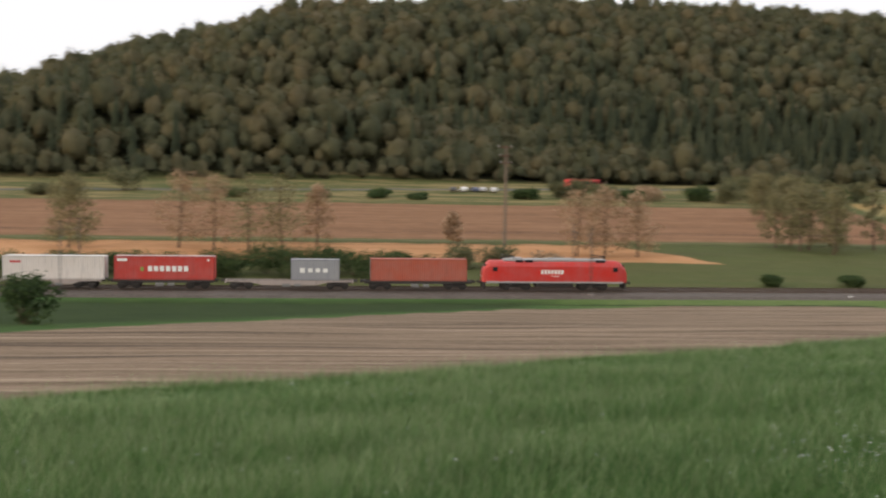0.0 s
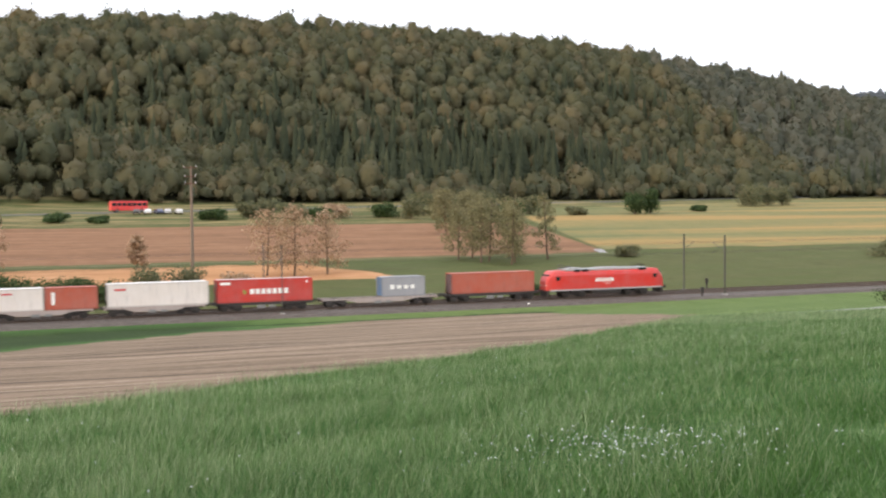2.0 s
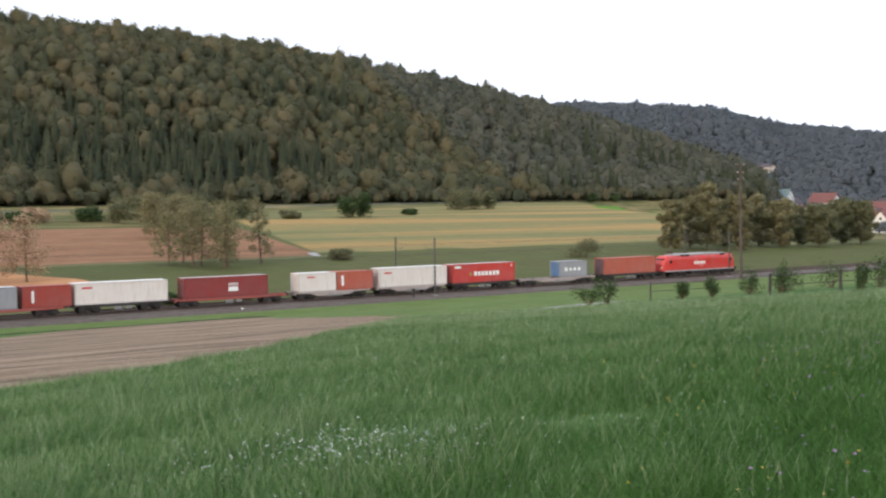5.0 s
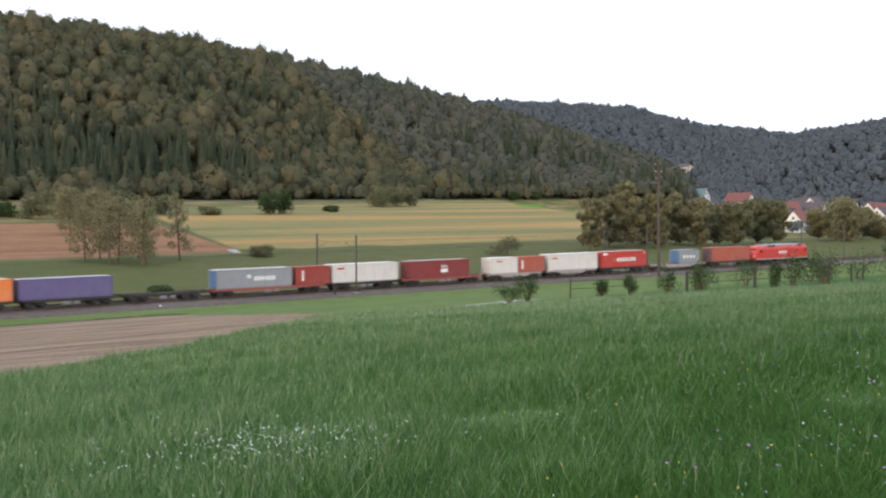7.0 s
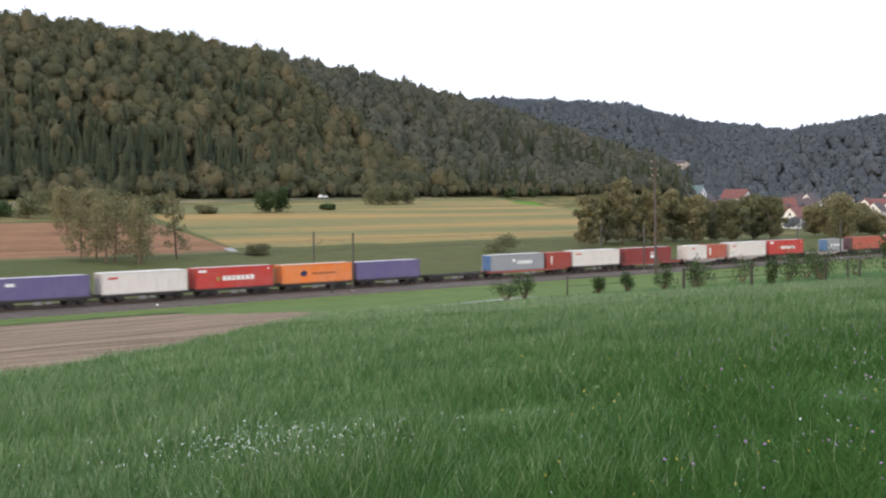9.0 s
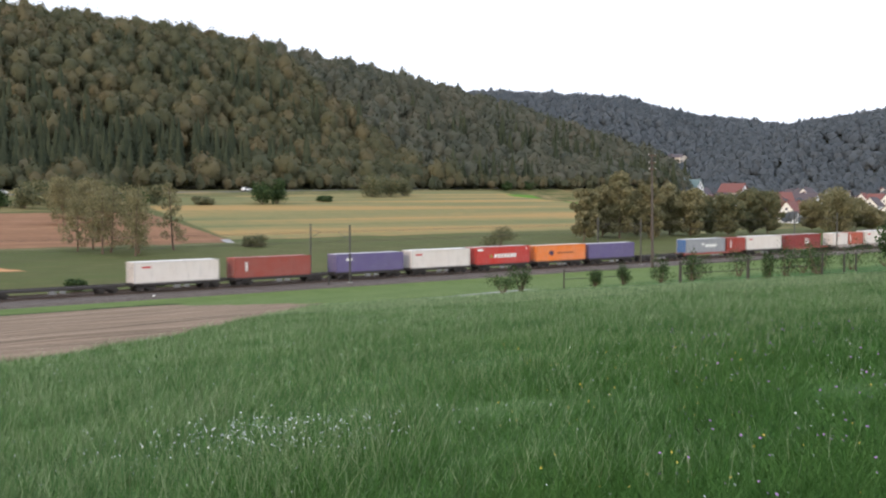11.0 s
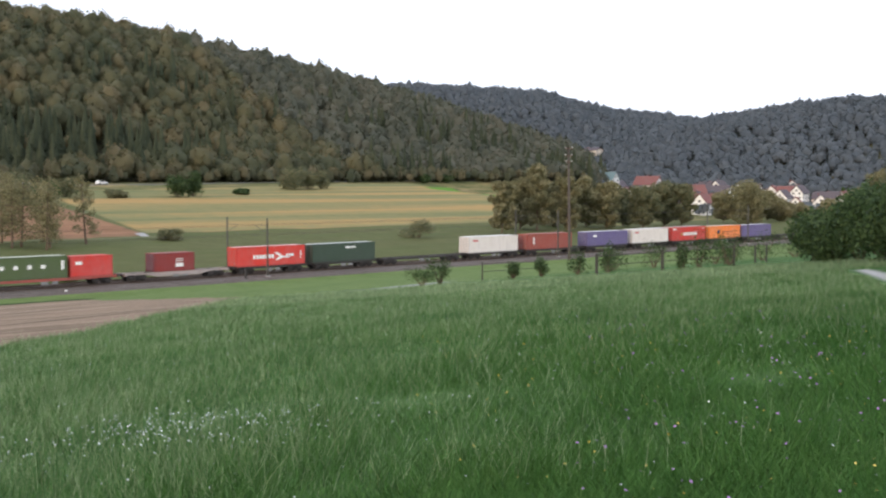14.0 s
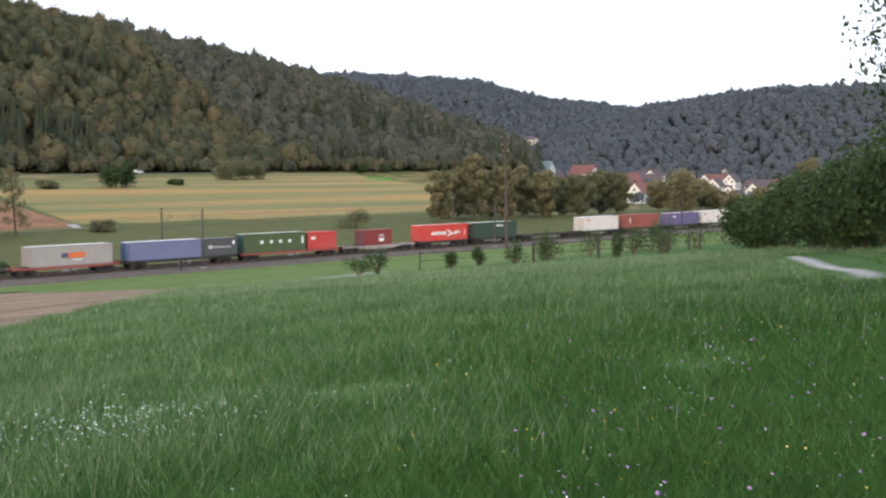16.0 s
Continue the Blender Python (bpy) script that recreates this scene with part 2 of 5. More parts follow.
def build_ground(nt, b):
    tc, sep = nt.nodes.new("ShaderNodeTexCoord"), nt.nodes.new("ShaderNodeSeparateXYZ")
    nt.links.new(tc.outputs["Object"], sep.inputs[0])
    s_, n_ = sep.outputs[0], sep.outputs[1]
    v = mapped(nt, (1, 1, 1))
    fine, mid, big = noise_tex(nt, v, 3.0, 6, 0.75), noise_tex(nt, v, 0.25, 5, 0.65), noise_tex(nt, v, 0.03, 4)
    wob = maths(nt, "MULTIPLY", maths(nt, "SUBTRACT", noise_tex(nt, v, 0.6, 4), 0.5), 1.6)
    wobfar = maths(nt, "MULTIPLY", maths(nt, "SUBTRACT", noise_tex(nt, v, 0.12, 4), 0.5), 6.0)
    f = maths(nt, "ADD", maths(nt, "MULTIPLY", fine, 0.55), maths(nt, "MULTIPLY", mid, 0.45))
    meadow = ramp(nt, f, [(0.3, (0.030, 0.070, 0.018)), (0.5, (0.056, 0.118, 0.032)), (0.72, (0.105, 0.170, 0.056))])
    verge = ramp(nt, f, [(0.3, (0.065, 0.115, 0.028)), (0.55, (0.130, 0.182, 0.060)), (0.75, (0.21, 0.26, 0.085))])
    dull = ramp(nt, f, [(0.3, (0.066, 0.074, 0.030)), (0.55, (0.108, 0.114, 0.046)), (0.75, (0.17, 0.16, 0.074))])
    band = noise_tex(nt, mapped(nt, (0.015, 0.2, 1)), 1.6, 4)
    dull = mixc(nt, ramp(nt, band, [(0.45, (0, 0, 0)), (0.62, (1, 1, 1))]), dull, (0.088, 0.108, 0.038))
    # ploughed and harrowed soil, drawn out along the working direction
    mp = nt.nodes.new("ShaderNodeMapping")
    mp.inputs["Rotation"].default_value = (0, 0, radians(-50))
    mp.inputs["Scale"].default_value = (0.03, 0.8, 1)
    nt.links.new(tc.outputs["Object"], mp.inputs[0])
    row = noise_tex(nt, mp.outputs[0], 1.0, 5, 0.7)
    soil = ramp(nt, maths(nt, "ADD", maths(nt, "MULTIPLY", row, 0.7), maths(nt, "MULTIPLY", fine, 0.3)), [(0.38, (0.085, 0.062, 0.043)), (0.45, (0.21, 0.155, 0.108)), (0.55, (0.30, 0.225, 0.160)), (0.62, (0.42, 0.335, 0.25))])
    mp2 = nt.nodes.new("ShaderNodeMapping")
    mp2.inputs["Rotation"].default_value = (0, 0, radians(-50))
    mp2.inputs["Scale"].default_value = (0.05, 1.1, 1)
    nt.links.new(tc.outputs["Object"], mp2.inputs[0])
    furrow = ramp(nt, noise_tex(nt, mp2.outputs[0], 0.5, 4, 0.75), [(0.52, (0, 0, 0)), (0.63, (1, 1, 1))])
    soil = mixc(nt, maths(nt, "MULTIPLY", furrow, 0.75), soil, (0.060, 0.045, 0.032))
    rowfar = noise_tex(nt, mapped(nt, (0.02, 0.35, 1)), 1.0, 5, 0.65)
    brown = ramp(nt, maths(nt, "ADD", maths(nt, "MULTIPLY", rowfar, 0.7), maths(nt, "MULTIPLY", mid, 0.3)), [(0.3, (0.155, 0.088, 0.050)), (0.52, (0.255, 0.140, 0.080)), (0.7, (0.34, 0.20, 0.12))])
    stubble = ramp(nt, maths(nt, "ADD", maths(nt, "MULTIPLY", rowfar, 0.7), maths(nt, "MULTIPLY", mid, 0.3)), [(0.3, (0.34, 0.17, 0.075)), (0.55, (0.50, 0.27, 0.135)), (0.7, (0.58, 0.36, 0.20))])
    rowy = maths(nt, "ADD", maths(nt, "MULTIPLY", noise_tex(nt, mapped(nt, (0.005, 0.015, 1)), 1.0, 1.2, 0.5), 0.8), maths(nt, "MULTIPLY", mid, 0.2))
    crop = ramp(nt, rowy, [(0.36, (0.130, 0.155, 0.068)), (0.49, (0.215, 0.195, 0.085)), (0.62, (0.35, 0.235, 0.095))])
    lush = ramp(nt, f, [(0.3, (0.08, 0.19, 0.025)), (0.7, (0.14, 0.27, 0.04))])
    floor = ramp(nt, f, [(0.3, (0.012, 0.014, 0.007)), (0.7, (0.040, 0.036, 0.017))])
    gravel = ramp(nt, noise_tex(nt, v, 6.0, 5, 0.8), [(0.3, (0.25, 0.245, 0.24)), (0.7, (0.48, 0.47, 0.46))])
    c = meadow
    c = mixc(nt, parcel(nt, s_, n_, [(0, 1, 84), (0, -1, 400), (1, 0.25, -4)], 18.0, wob), c, verge)
    c = mixc(nt, parcel(nt, s_, n_, [(0, 1, -7), (0, -1, 900)], 1.0, wob), c, dull)
    straw = ramp(nt, noise_tex(nt, mapped(nt, (0.02, 0.11, 1)), 1.6, 5, 0.65), [(0.48, (0, 0, 0)), (0.60, (1, 1, 1))])
    straw = maths(nt, "MULTIPLY", straw, parcel(nt, s_, n_, [(0, 1, -146), (0, -1, 300)], 3.0, wobfar))
    c = mixc(nt, straw, c, (0.27, 0.21, 0.10))
    bank = ramp(nt, f, [(0.3, (0.014, 0.030, 0.010)), (0.55, (0.034, 0.060, 0.018)), (0.75, (0.075, 0.105, 0.035))])
    c = mixc(nt, parcel(nt, s_, n_, [(0, 1, 115), (0, -1, -5.5), (-1, 0.1, 14), (-2.3, 1, 40)], 5.0, wob), c, bank)
    c = mixc(nt, parcel(nt, s_, n_, [(0, 1, 13.4), (0, -1, -10.0), (1, 0, -4), (-1, 0, 52)], 0.8, wob), c, bank)
    c = mixc(nt, parcel(nt, s_, n_, NEAR_FIELD, 0.5, wob), c, soil)
    c = mixc(nt, parcel(nt, s_, n_, [(0, 1, -37), (0, -1, 62), (-1, -0.5, 68)], 1.0, wobfar), c, stubble)
    c = mixc(nt, parcel(nt, s_, n_, [(0, 1, -68), (0, -1, 145), (-1, 0.2, 90)], 1.0, wob), c, brown)
    c = mixc(nt, parcel(nt, s_, n_, [(0, 1, -72), (0.25, -1, 158), (1, -0.25, -86), (-1, 0, 330)], 1.5, wob), c, crop)
    c = mixc(nt, parcel(nt, s_, n_, [(0, 1, -150), (0.2, -1, 165), (1, -0.35, -243), (-1, 0, 345)], 1.5, wob), c, lush)
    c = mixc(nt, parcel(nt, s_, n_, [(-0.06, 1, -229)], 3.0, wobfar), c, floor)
    asphalt = ramp(nt, noise_tex(nt, v, 2.0, 5), [(0.3, (0.10, 0.10, 0.098)), (0.7, (0.17, 0.165, 0.155))])
    worn = ramp(nt, fine, [(0.3, (0.10, 0.12, 0.05)), (0.7, (0.24, 0.22, 0.13))])
    for lines, top in zip(PATHS, (gravel, gravel, worn, gravel, asphalt)):
        c = mixc(nt, parcel(nt, s_, n_, lines, 0.4, maths(nt, "MULTIPLY", wob, 0.3)), c, top)
    nt.links.new(c, b.inputs["Base Color"])
    b.inputs["Roughness"].default_value = 0.95
    b.inputs["Specular IOR Level"].default_value = 0.1
    h = maths(nt, "ADD", fine, maths(nt, "MULTIPLY", row, 1.5))
    bump(nt, b, h, 0.6, 0.12)


NEAR_FIELD = [(-0.95, 1, 111.0), (-1.236, 1, 112.0), (-1, 0.205, 52.4), (2.3, -1, -40), (0.95, -1, -37), (0, -1, -13)]
PATHS = [
    [(0.40, -1, -91 + 1.2), (-0.40, 1, 91 + 1.2), (1, 0, -38), (-1, 0, 60)],           # farm track below the hedge
    [(0.62, -1, -141.9 + 0.6), (-0.62, 1, 141.9 + 0.6), (-1, 0, 38), (1, 0, 30)],       # lane beside the thicket
    [(0, 1, -65.6), (0, -1, 67.2), (1, 0, 200), (-1, 0, 106)],                          # field path
    [(1, -0.32, -79), (-1, 0.32, 81.4), (0, 1, -67), (0, -1, 74)],
    [(-0.19, 1, -190), (0.19, -1, 195), (1, 0, 400), (-1, 0, 420)],                     # valley road
]
sv = np.concatenate([np.linspace(-900, -260, 26), np.linspace(-250, 120, 124)[:-1], np.linspace(120, 720, 111)[:-1], np.linspace(720, 2300, 66)])
nv = np.concatenate([np.linspace(-420, -160, 20)[:-1], np.linspace(-160, -20, 101)[:-1], np.linspace(-20, 20, 61)[:-1], np.linspace(20, 460, 100)[:-1], np.linspace(460, 2200, 80)])
S, N = np.meshgrid(sv, nv, indexing="ij")
Z = ground_z(S, N)
rough = np.array([[noise.noise((s * 0.13, n * 0.13, 0.0)) for n in nv] for s in sv])
Z = Z + rough * np.where((np.abs(N) < 9), 0.0, np.where(N > 0, 0.25, 0.12))
verts = np.stack([S, N, Z], -1).reshape(-1, 3)
i, j = np.meshgrid(np.arange(len(sv) - 1), np.arange(len(nv) - 1), indexing="ij")
q = (i * len(nv) + j).ravel()
w = len(nv)
tris = np.concatenate([np.stack([q, q + w, q + w + 1], 1), np.stack([q, q + w + 1, q + 1], 1)])
me = mesh_np("ground", verts, tris)
me.polygons.foreach_set("use_smooth", np.ones(len(tris), dtype=bool))
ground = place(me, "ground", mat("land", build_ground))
ground.matrix_basis = LAND
tagged(ground, "green meadow slope, ploughed soil, stubble and crop fields of a valley", "ground", kind="structure")

# ---------------------------------------------------------------- railway
S0, S1 = -330.0, 760.0


def along(name, profile, material, s0, s1, step=20.0):
    """A profile of (n, z) swept along the railway."""
    bm = bmesh.new()
    cuts = int((s1 - s0) / step) + 1
    rows_ = []
    for k in range(cuts + 1):
        s = s0 + (s1 - s0) * k / cuts
        rows_.append([bm.verts.new((s, n, z + GRADE * s)) for n, z in profile])
    for a, c in zip(rows_, rows_[1:]):
        for k in range(len(profile) - 1):
            bm.faces.new((a[k], c[k], c[k + 1], a[k + 1]))
    return place(bm, name, material)


def ballast_nodes(nt, b):
    v = mapped(nt, (1, 1, 1))
    n = node(nt, "TexVoronoi", Scale=9.0)
    nt.links.new(v, n.inputs["Vector"])
    f = maths(nt, "ADD", maths(nt, "MULTIPLY", n.outputs["Distance"], 0.8), maths(nt, "MULTIPLY", noise_tex(nt, v, 0.6, 4), 0.4))
    nt.links.new(ramp(nt, f, [(0.2, (0.036, 0.029, 0.025)), (0.5, (0.080, 0.066, 0.057)), (0.8, (0.15, 0.128, 0.112))]), b.inputs["Base Color"])
    b.inputs["Roughness"].default_value = 0.95
    bump(nt, b, n.outputs["Distance"], 0.9, 0.05)


MASTS = (-112, -47, 18, 83.5, 148.5, 213, 278)
M_BALLAST = mat("ballast", ballast_nodes)
TRACK_N = 1.22           # middle of the near track
FAR_N = 5.4              # middle of the far track
bed = along("track_bed", [(-6.4, -1.12), (-5.2, -0.95), (-3.9, -0.32), (-1.3, -0.22), (8.0, -0.22), (9.8, -1.1)], M_BALLAST, S0, S1)
bed.matrix_basis = LAND
tagged(bed, "brown ballast bed of a double railway line", "track bed", kind="structure")
for mid in (TRACK_N, FAR_N):
    for side in (-0.72, 0.72):
        n0 = mid + side
        rail = along("rail", [(n0 - 0.07, -0.17), (n0 - 0.02, -0.12), (n0 - 0.035, 0.0), (n0 + 0.035, 0.0), (n0 + 0.02, -0.12), (n0 + 0.07, -0.17)], M_RAIL, S0, S1, 60)
        rail.matrix_basis = LAND
        tagged(rail, "worn steel rail on the ballast", "rail", "rails", kind="structure")
sl_v, sl_t = [], []
unit = np.array([(x, y, z) for x in (-0.13, 0.13) for y in (-1.25, 1.25) for z in (-0.24, -0.165)])
quads = [(0, 1, 3, 2), (4, 6, 7, 5), (0, 4, 5, 1), (2, 3, 7, 6), (1, 5, 7, 3)]
utri = np.array([t for a, b_, c, d in quads for t in ((a, b_, c), (a, c, d))])
for k, s in enumerate(np.arange(-150, 420, 0.65)):
    for mid in (TRACK_N, FAR_N):
        sl_v.append(unit + (s, mid, GRADE * s))
        sl_t.append(utri + 8 * (len(sl_v) - 1))
sleepers = place(mesh_np("sleepers", np.concatenate(sl_v), np.concatenate(sl_t)), "sleepers", painted("sleeper_concrete", (0.085, 0.070, 0.060), 0.9, 0.6))
sleepers.matrix_basis = LAND
tagged(sleepers, "rows of grey-brown sleepers in the ballast", "sleepers", kind="stuff")


# overhead line masts with brackets
def mast(side):
    root = empty("catenary_mast")
    bm = bmesh.new()
    box(bm, -0.11, -0.08, -0.09, 0.09, -1.0, 8.3)
    box(bm, 0.08, 0.11, -0.09, 0.09, -1.0, 8.3)
    for k in range(12):
        z = -0.4 + 0.7 * k
        tube(bm, (-0.09, 0, z), (0.09, 0, z + 0.45), 0.02, 0.02, 4)
    box(bm, -0.13, 0.13, -0.11, 0.11, 8.28, 8.36)
    part("post", bm, M_MASTSTEEL, root)
    bm = bmesh.new()
    reach = 3.0 * side
    tube(bm, (0, 0, 6.1), (0, reach, 7.2), 0.03, 0.03, 6)
    tube(bm, (0, 0, 7.3), (0, reach, 7.25), 0.025, 0.025, 6)
    tube(bm, (0, reach * 0.45, 6.6), (0, reach * 1.1, 5.7), 0.02, 0.02, 6)
    part("bracket", bm, M_MASTSTEEL, root)
    bm = bmesh.new()
    box(bm, -0.3, 0.3, -0.3, 0.3, -1.4, -0.15)
    part("footing", bm, M_SLAB, root, "concrete footing")
    return tagged(root, "slim grey lattice steel overhead line mast beside the railway", "catenary mast", "overhead line masts")


M_MASTSTEEL = painted("dark_green_grey_mast_steel", (0.085, 0.085, 0.075), 0.7, 0.4)
M_SLAB = painted("footing_concrete", (0.35, 0.34, 0.32), 0.9, 0.4)
near_mast, far_mast = mast(1), mast(-1)
first = True
for s in MASTS:
    for n, src in ((-2.4, near_mast), (8.4, far_mast)):
        x, y = to_xy(s, n)
        m = pose(x, y, GRADE * s, 0, 0, LINE_TURN)
        if first:
            src.matrix_basis = m
        else:
            copy_thing(src, m)
    first = False
for n in (TRACK_N, FAR_N):
    for z in (5.7, 7.2):
        bm = bmesh.new()
        tube(bm, (S0, n, z + GRADE * S0), (S1, n, z + GRADE * S1), 0.012, 0.012, 4)
        wire = place(bm, "overhead_wire", M_DARKSTEEL)
        wire.matrix_basis = LAND
        tagged(wire, "thin dark overhead wire above the track", "wire", "overhead wires")

# ---------------------------------------------------------------- train
RAKE = []     # (thing, metres behind the datum, height above rail)


def extrude_side(bm, outline, y0, y1):
    """A side outline of (x, z) pushed out from y0 to y1."""
    a = [bm.verts.new((x, y0, z)) for x, z in outline]
    c = [bm.verts.new((x, y1, z)) for x, z in outline]
    bm.faces.new(a)
    bm.faces.new(c[::-1])
    for k in range(len(outline)):
        bm.faces.new((a[k], c[k], c[(k + 1) % len(outline)], a[(k + 1) % len(outline)]))
    bmesh.ops.recalc_face_normals(bm, faces=bm.faces[:])


def wheelset(parent, x, r=0.46):
    bm = bmesh.new()
    for y in (-0.75, 0.75):
        tube(bm, (x, y - 0.07, r), (x, y + 0.07, r), r, r, 18)
    tube(bm, (x, -0.8, r), (x, 0.8, r), 0.08, 0.08, 8)
    part("wheelset", bm, M_DARKSTEEL, parent)


def bogie(parent, x, gap=1.8, r=0.46):
    bm = boxes((x - gap / 2 - 0.5, x + gap / 2 + 0.5, -1.08, -0.95, 0.42, 0.72), (x - gap / 2 - 0.5, x + gap / 2 + 0.5, 0.95, 1.08, 0.42, 0.72), (x - 0.35, x + 0.35, -1.08, 1.08, 0.4, 0.85),
               (x - gap / 2 - 0.2, x - gap / 2 + 0.2, -1.14, -1.0, 0.3, 0.62), (x + gap / 2 - 0.2, x + gap / 2 + 0.2, -1.14, -1.0, 0.3, 0.62), bevel=0.02)
    b = part("bogie", bm, M_DARKSTEEL, parent)
    wheelset(b, x - gap / 2, r)
    wheelset(b, x + gap / 2, r)


def buffers(parent, x, way):
    for y in (-0.87, 0.87):
        bm = bmesh.new()
        tube(bm, (x, y, 1.05), (x + way * 0.5, y, 1.05), 0.1, 0.1, 10)
        tube(bm, (x + way * 0.5, y, 1.05), (x + way * 0.56, y, 1.05), 0.24, 0.24, 14)
        part("buffer", bm, M_DARKSTEEL, parent)


def flat_wagon(length, frame_mat, label, fish=False):
    root = empty("container_wagon")
    h = length / 2 - 0.6
    for y in (-1.2, 1.2):
        bm = bmesh.new()
        if fish:
            out = [(-h, 1.15), (-h, 0.95), (-h * 0.62, 0.92), (-h * 0.42, 0.55), (h * 0.42, 0.55), (h * 0.62, 0.92), (h, 0.95), (h, 1.15)]
        else:
            out = [(-h, 1.15), (-h, 0.93), (-h * 0.5, 0.80), (h * 0.5, 0.80), (h, 0.93), (h, 1.15)]
        extrude_side(bm, out, y - 0.06, y + 0.06)
        part("side_sill", bm, frame_mat, root)
    bm = bmesh.new()
    for k in range(9):
        x = -h + 0.1 + (2 * h - 0.2) * k / 8
        box(bm, x - 0.08, x + 0.08, -1.14, 1.14, 0.95, 1.1)
    box(bm, -h, h, -0.25, 0.25, 0.75, 1.08)
    part("underframe", bm, M_DARKSTEEL, root)
    for x in (-h + 1.9, h - 1.9):
        bogie(root, x)
    for way in (-1, 1):
        bm = boxes((way * h - 0.08, way * h + 0.08, -1.3, 1.3, 0.8, 1.2), bevel=0.02)
        part("headstock", bm, frame_mat, root)
        buffers(root, way * h, way)
    bm = boxes((-0.9, 0.1, -1.3, -1.1, 0.35, 0.78), (0.6, 1.4, -1.32, -1.1, 0.4, 0.75), bevel=0.03)
    part("brake_gear", bm, M_GREYSTEEL, root)
    return tagged(root, label, "flat wagon", "wagons of the train")


def corrugated(bm, length, y, z0, z1, way):
    pitch, deep = 0.28, 0.036 * way
    xs, x = [], -length / 2 + 0.12
    while x < length / 2 - 0.12 - pitch:
        xs += [(x, 0), (x + 0.07, 0), (x + 0.14, -deep), (x + 0.21, -deep)]
        x += pitch
    xs += [(x, 0), (length / 2 - 0.12, 0)]
    lo = [bm.verts.new((px, y + d, z0)) for px, d in xs]
    hi = [bm.verts.new((px, y + d, z1)) for px, d in xs]
    for k in range(len(xs) - 1):
        f = (lo[k], lo[k + 1], hi[k + 1], hi[k])
        bm.faces.new(f if way < 0 else f[::-1])


PAINTS = {}


def container(length, height, colour, label, marks=(), roof=None, end=None):
    """marks: (x0, x1, z0, z1, colour) or (outline, colour) on both long sides, from the middle of the floor."""
    key = tuple(colour)
    if key not in PAINTS:
        PAINTS[key] = (painted("container_paint", colour, 0.5, 0.4), painted("container_frame_paint", tuple(c * 0.8 for c in colour), 0.5, 0.5))
    skin, edge = PAINTS[key]
    root = empty("shipping_container")
    L, W, H = length / 2, 1.219, height
    bm = bmesh.new()
    corrugated(bm, length, -W + 0.02, 0.16, H - 0.1, -1)
    corrugated(bm, length, W - 0.02, 0.16, H - 0.1, 1)
    box(bm, -L + 0.05, L - 0.05, -W + 0.08, W - 0.08, 0.1, 0.18)
    box(bm, L - 0.07, L - 0.04, -W + 0.08, W - 0.08, 0.15, H - 0.1)
    part("body", bm, skin, root)
    # a given roof colour is paler than the sides
    roof_mat = painted("paler_roof_paint", roof, 0.5, 0.3) if roof else skin
    bm = bmesh.new()
    n = int(length / 0.4)
    top = []
    for k in range(n):
        x0, x1 = -L + 0.06 + (2 * L - 0.12) * k / n, -L + 0.06 + (2 * L - 0.12) * (k + 0.85) / n
        zt = H - (0.0 if k % 2 else 0.02)
        top += [(x0, zt), (x1, zt)]
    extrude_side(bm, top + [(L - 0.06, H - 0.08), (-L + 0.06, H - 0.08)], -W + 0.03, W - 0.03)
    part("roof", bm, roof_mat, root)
    for sx in (-1, 1):
        for sy in (-1, 1):
            x, y = sx * (L - 0.08), sy * (W - 0.08)
            bm = boxes((x - 0.08, x + 0.08, y - 0.08, y + 0.08, 0, H), (x - 0.09, x + 0.09, y - 0.085, y + 0.085, H - 0.12, H + 0.01), (x - 0.09, x + 0.09, y - 0.085, y + 0.085, 0, 0.12))
            part("corner_post", bm, edge, root)
    for sy in (-1, 1):
        bm = boxes((-L, L, sy * W - 0.06 * (sy > 0), sy * W + 0.06 * (sy < 0), H - 0.11, H), (-L, L, sy * W - 0.08 * (sy > 0), sy * W + 0.08 * (sy < 0), 0.0, 0.17))
        part("side_rail", bm, edge, root)
    end_mat = painted("container_door_paint", end, 0.5, 0.5) if end else edge
    for sy in (-1, 1):
        y0, y1 = (0.01, W - 0.17) if sy > 0 else (-W + 0.17, -0.01)
        bm = boxes((-L + 0.02, -L + 0.07, y0, y1, 0.12, H - 0.12), (-L + 0.0, -L + 0.03, y0 + 0.1, y1 - 0.1, 0.75, 0.8), (-L + 0.0, -L + 0.03, y0 + 0.1, y1 - 0.1, 1.6, 1.65))
        door = part("door", bm, end_mat, root)
        for k in (0.3, 0.75):
            bm = bmesh.new()
            yy = y0 + (y1 - y0) * k
            tube(bm, (-L - 0.005, yy, 0.15), (-L - 0.005, yy, H - 0.14), 0.022, 0.022, 6)
            part("locking_bar", bm, M_GREYSTEEL, door)
    for mk in marks:
        col = mk[-1]
        mm = PAINTS.setdefault(("mark",) + tuple(col), painted("marking_paint", col, 0.5, 0.2))
        if len(mk) == 5:
            shape = [(mk[0], mk[2]), (mk[1], mk[2]), (mk[1], mk[3]), (mk[0], mk[3])]
        else:
            shape = mk[0]
        bm = bmesh.new()
        extrude_side(bm, shape, -W - 0.012, -W + 0.012)
        part("marking", bm, mm, root)
    return tagged(root, label, "container", "containers on the train")


def word(x0, x1, z0, z1, n, col, thin=0.62):
    """A brand name as plain bars."""
    step = (x1 - x0) / n
    return [(x0 + k * step, x0 + (k + thin) * step, z0, z1, col) for k in range(n)]


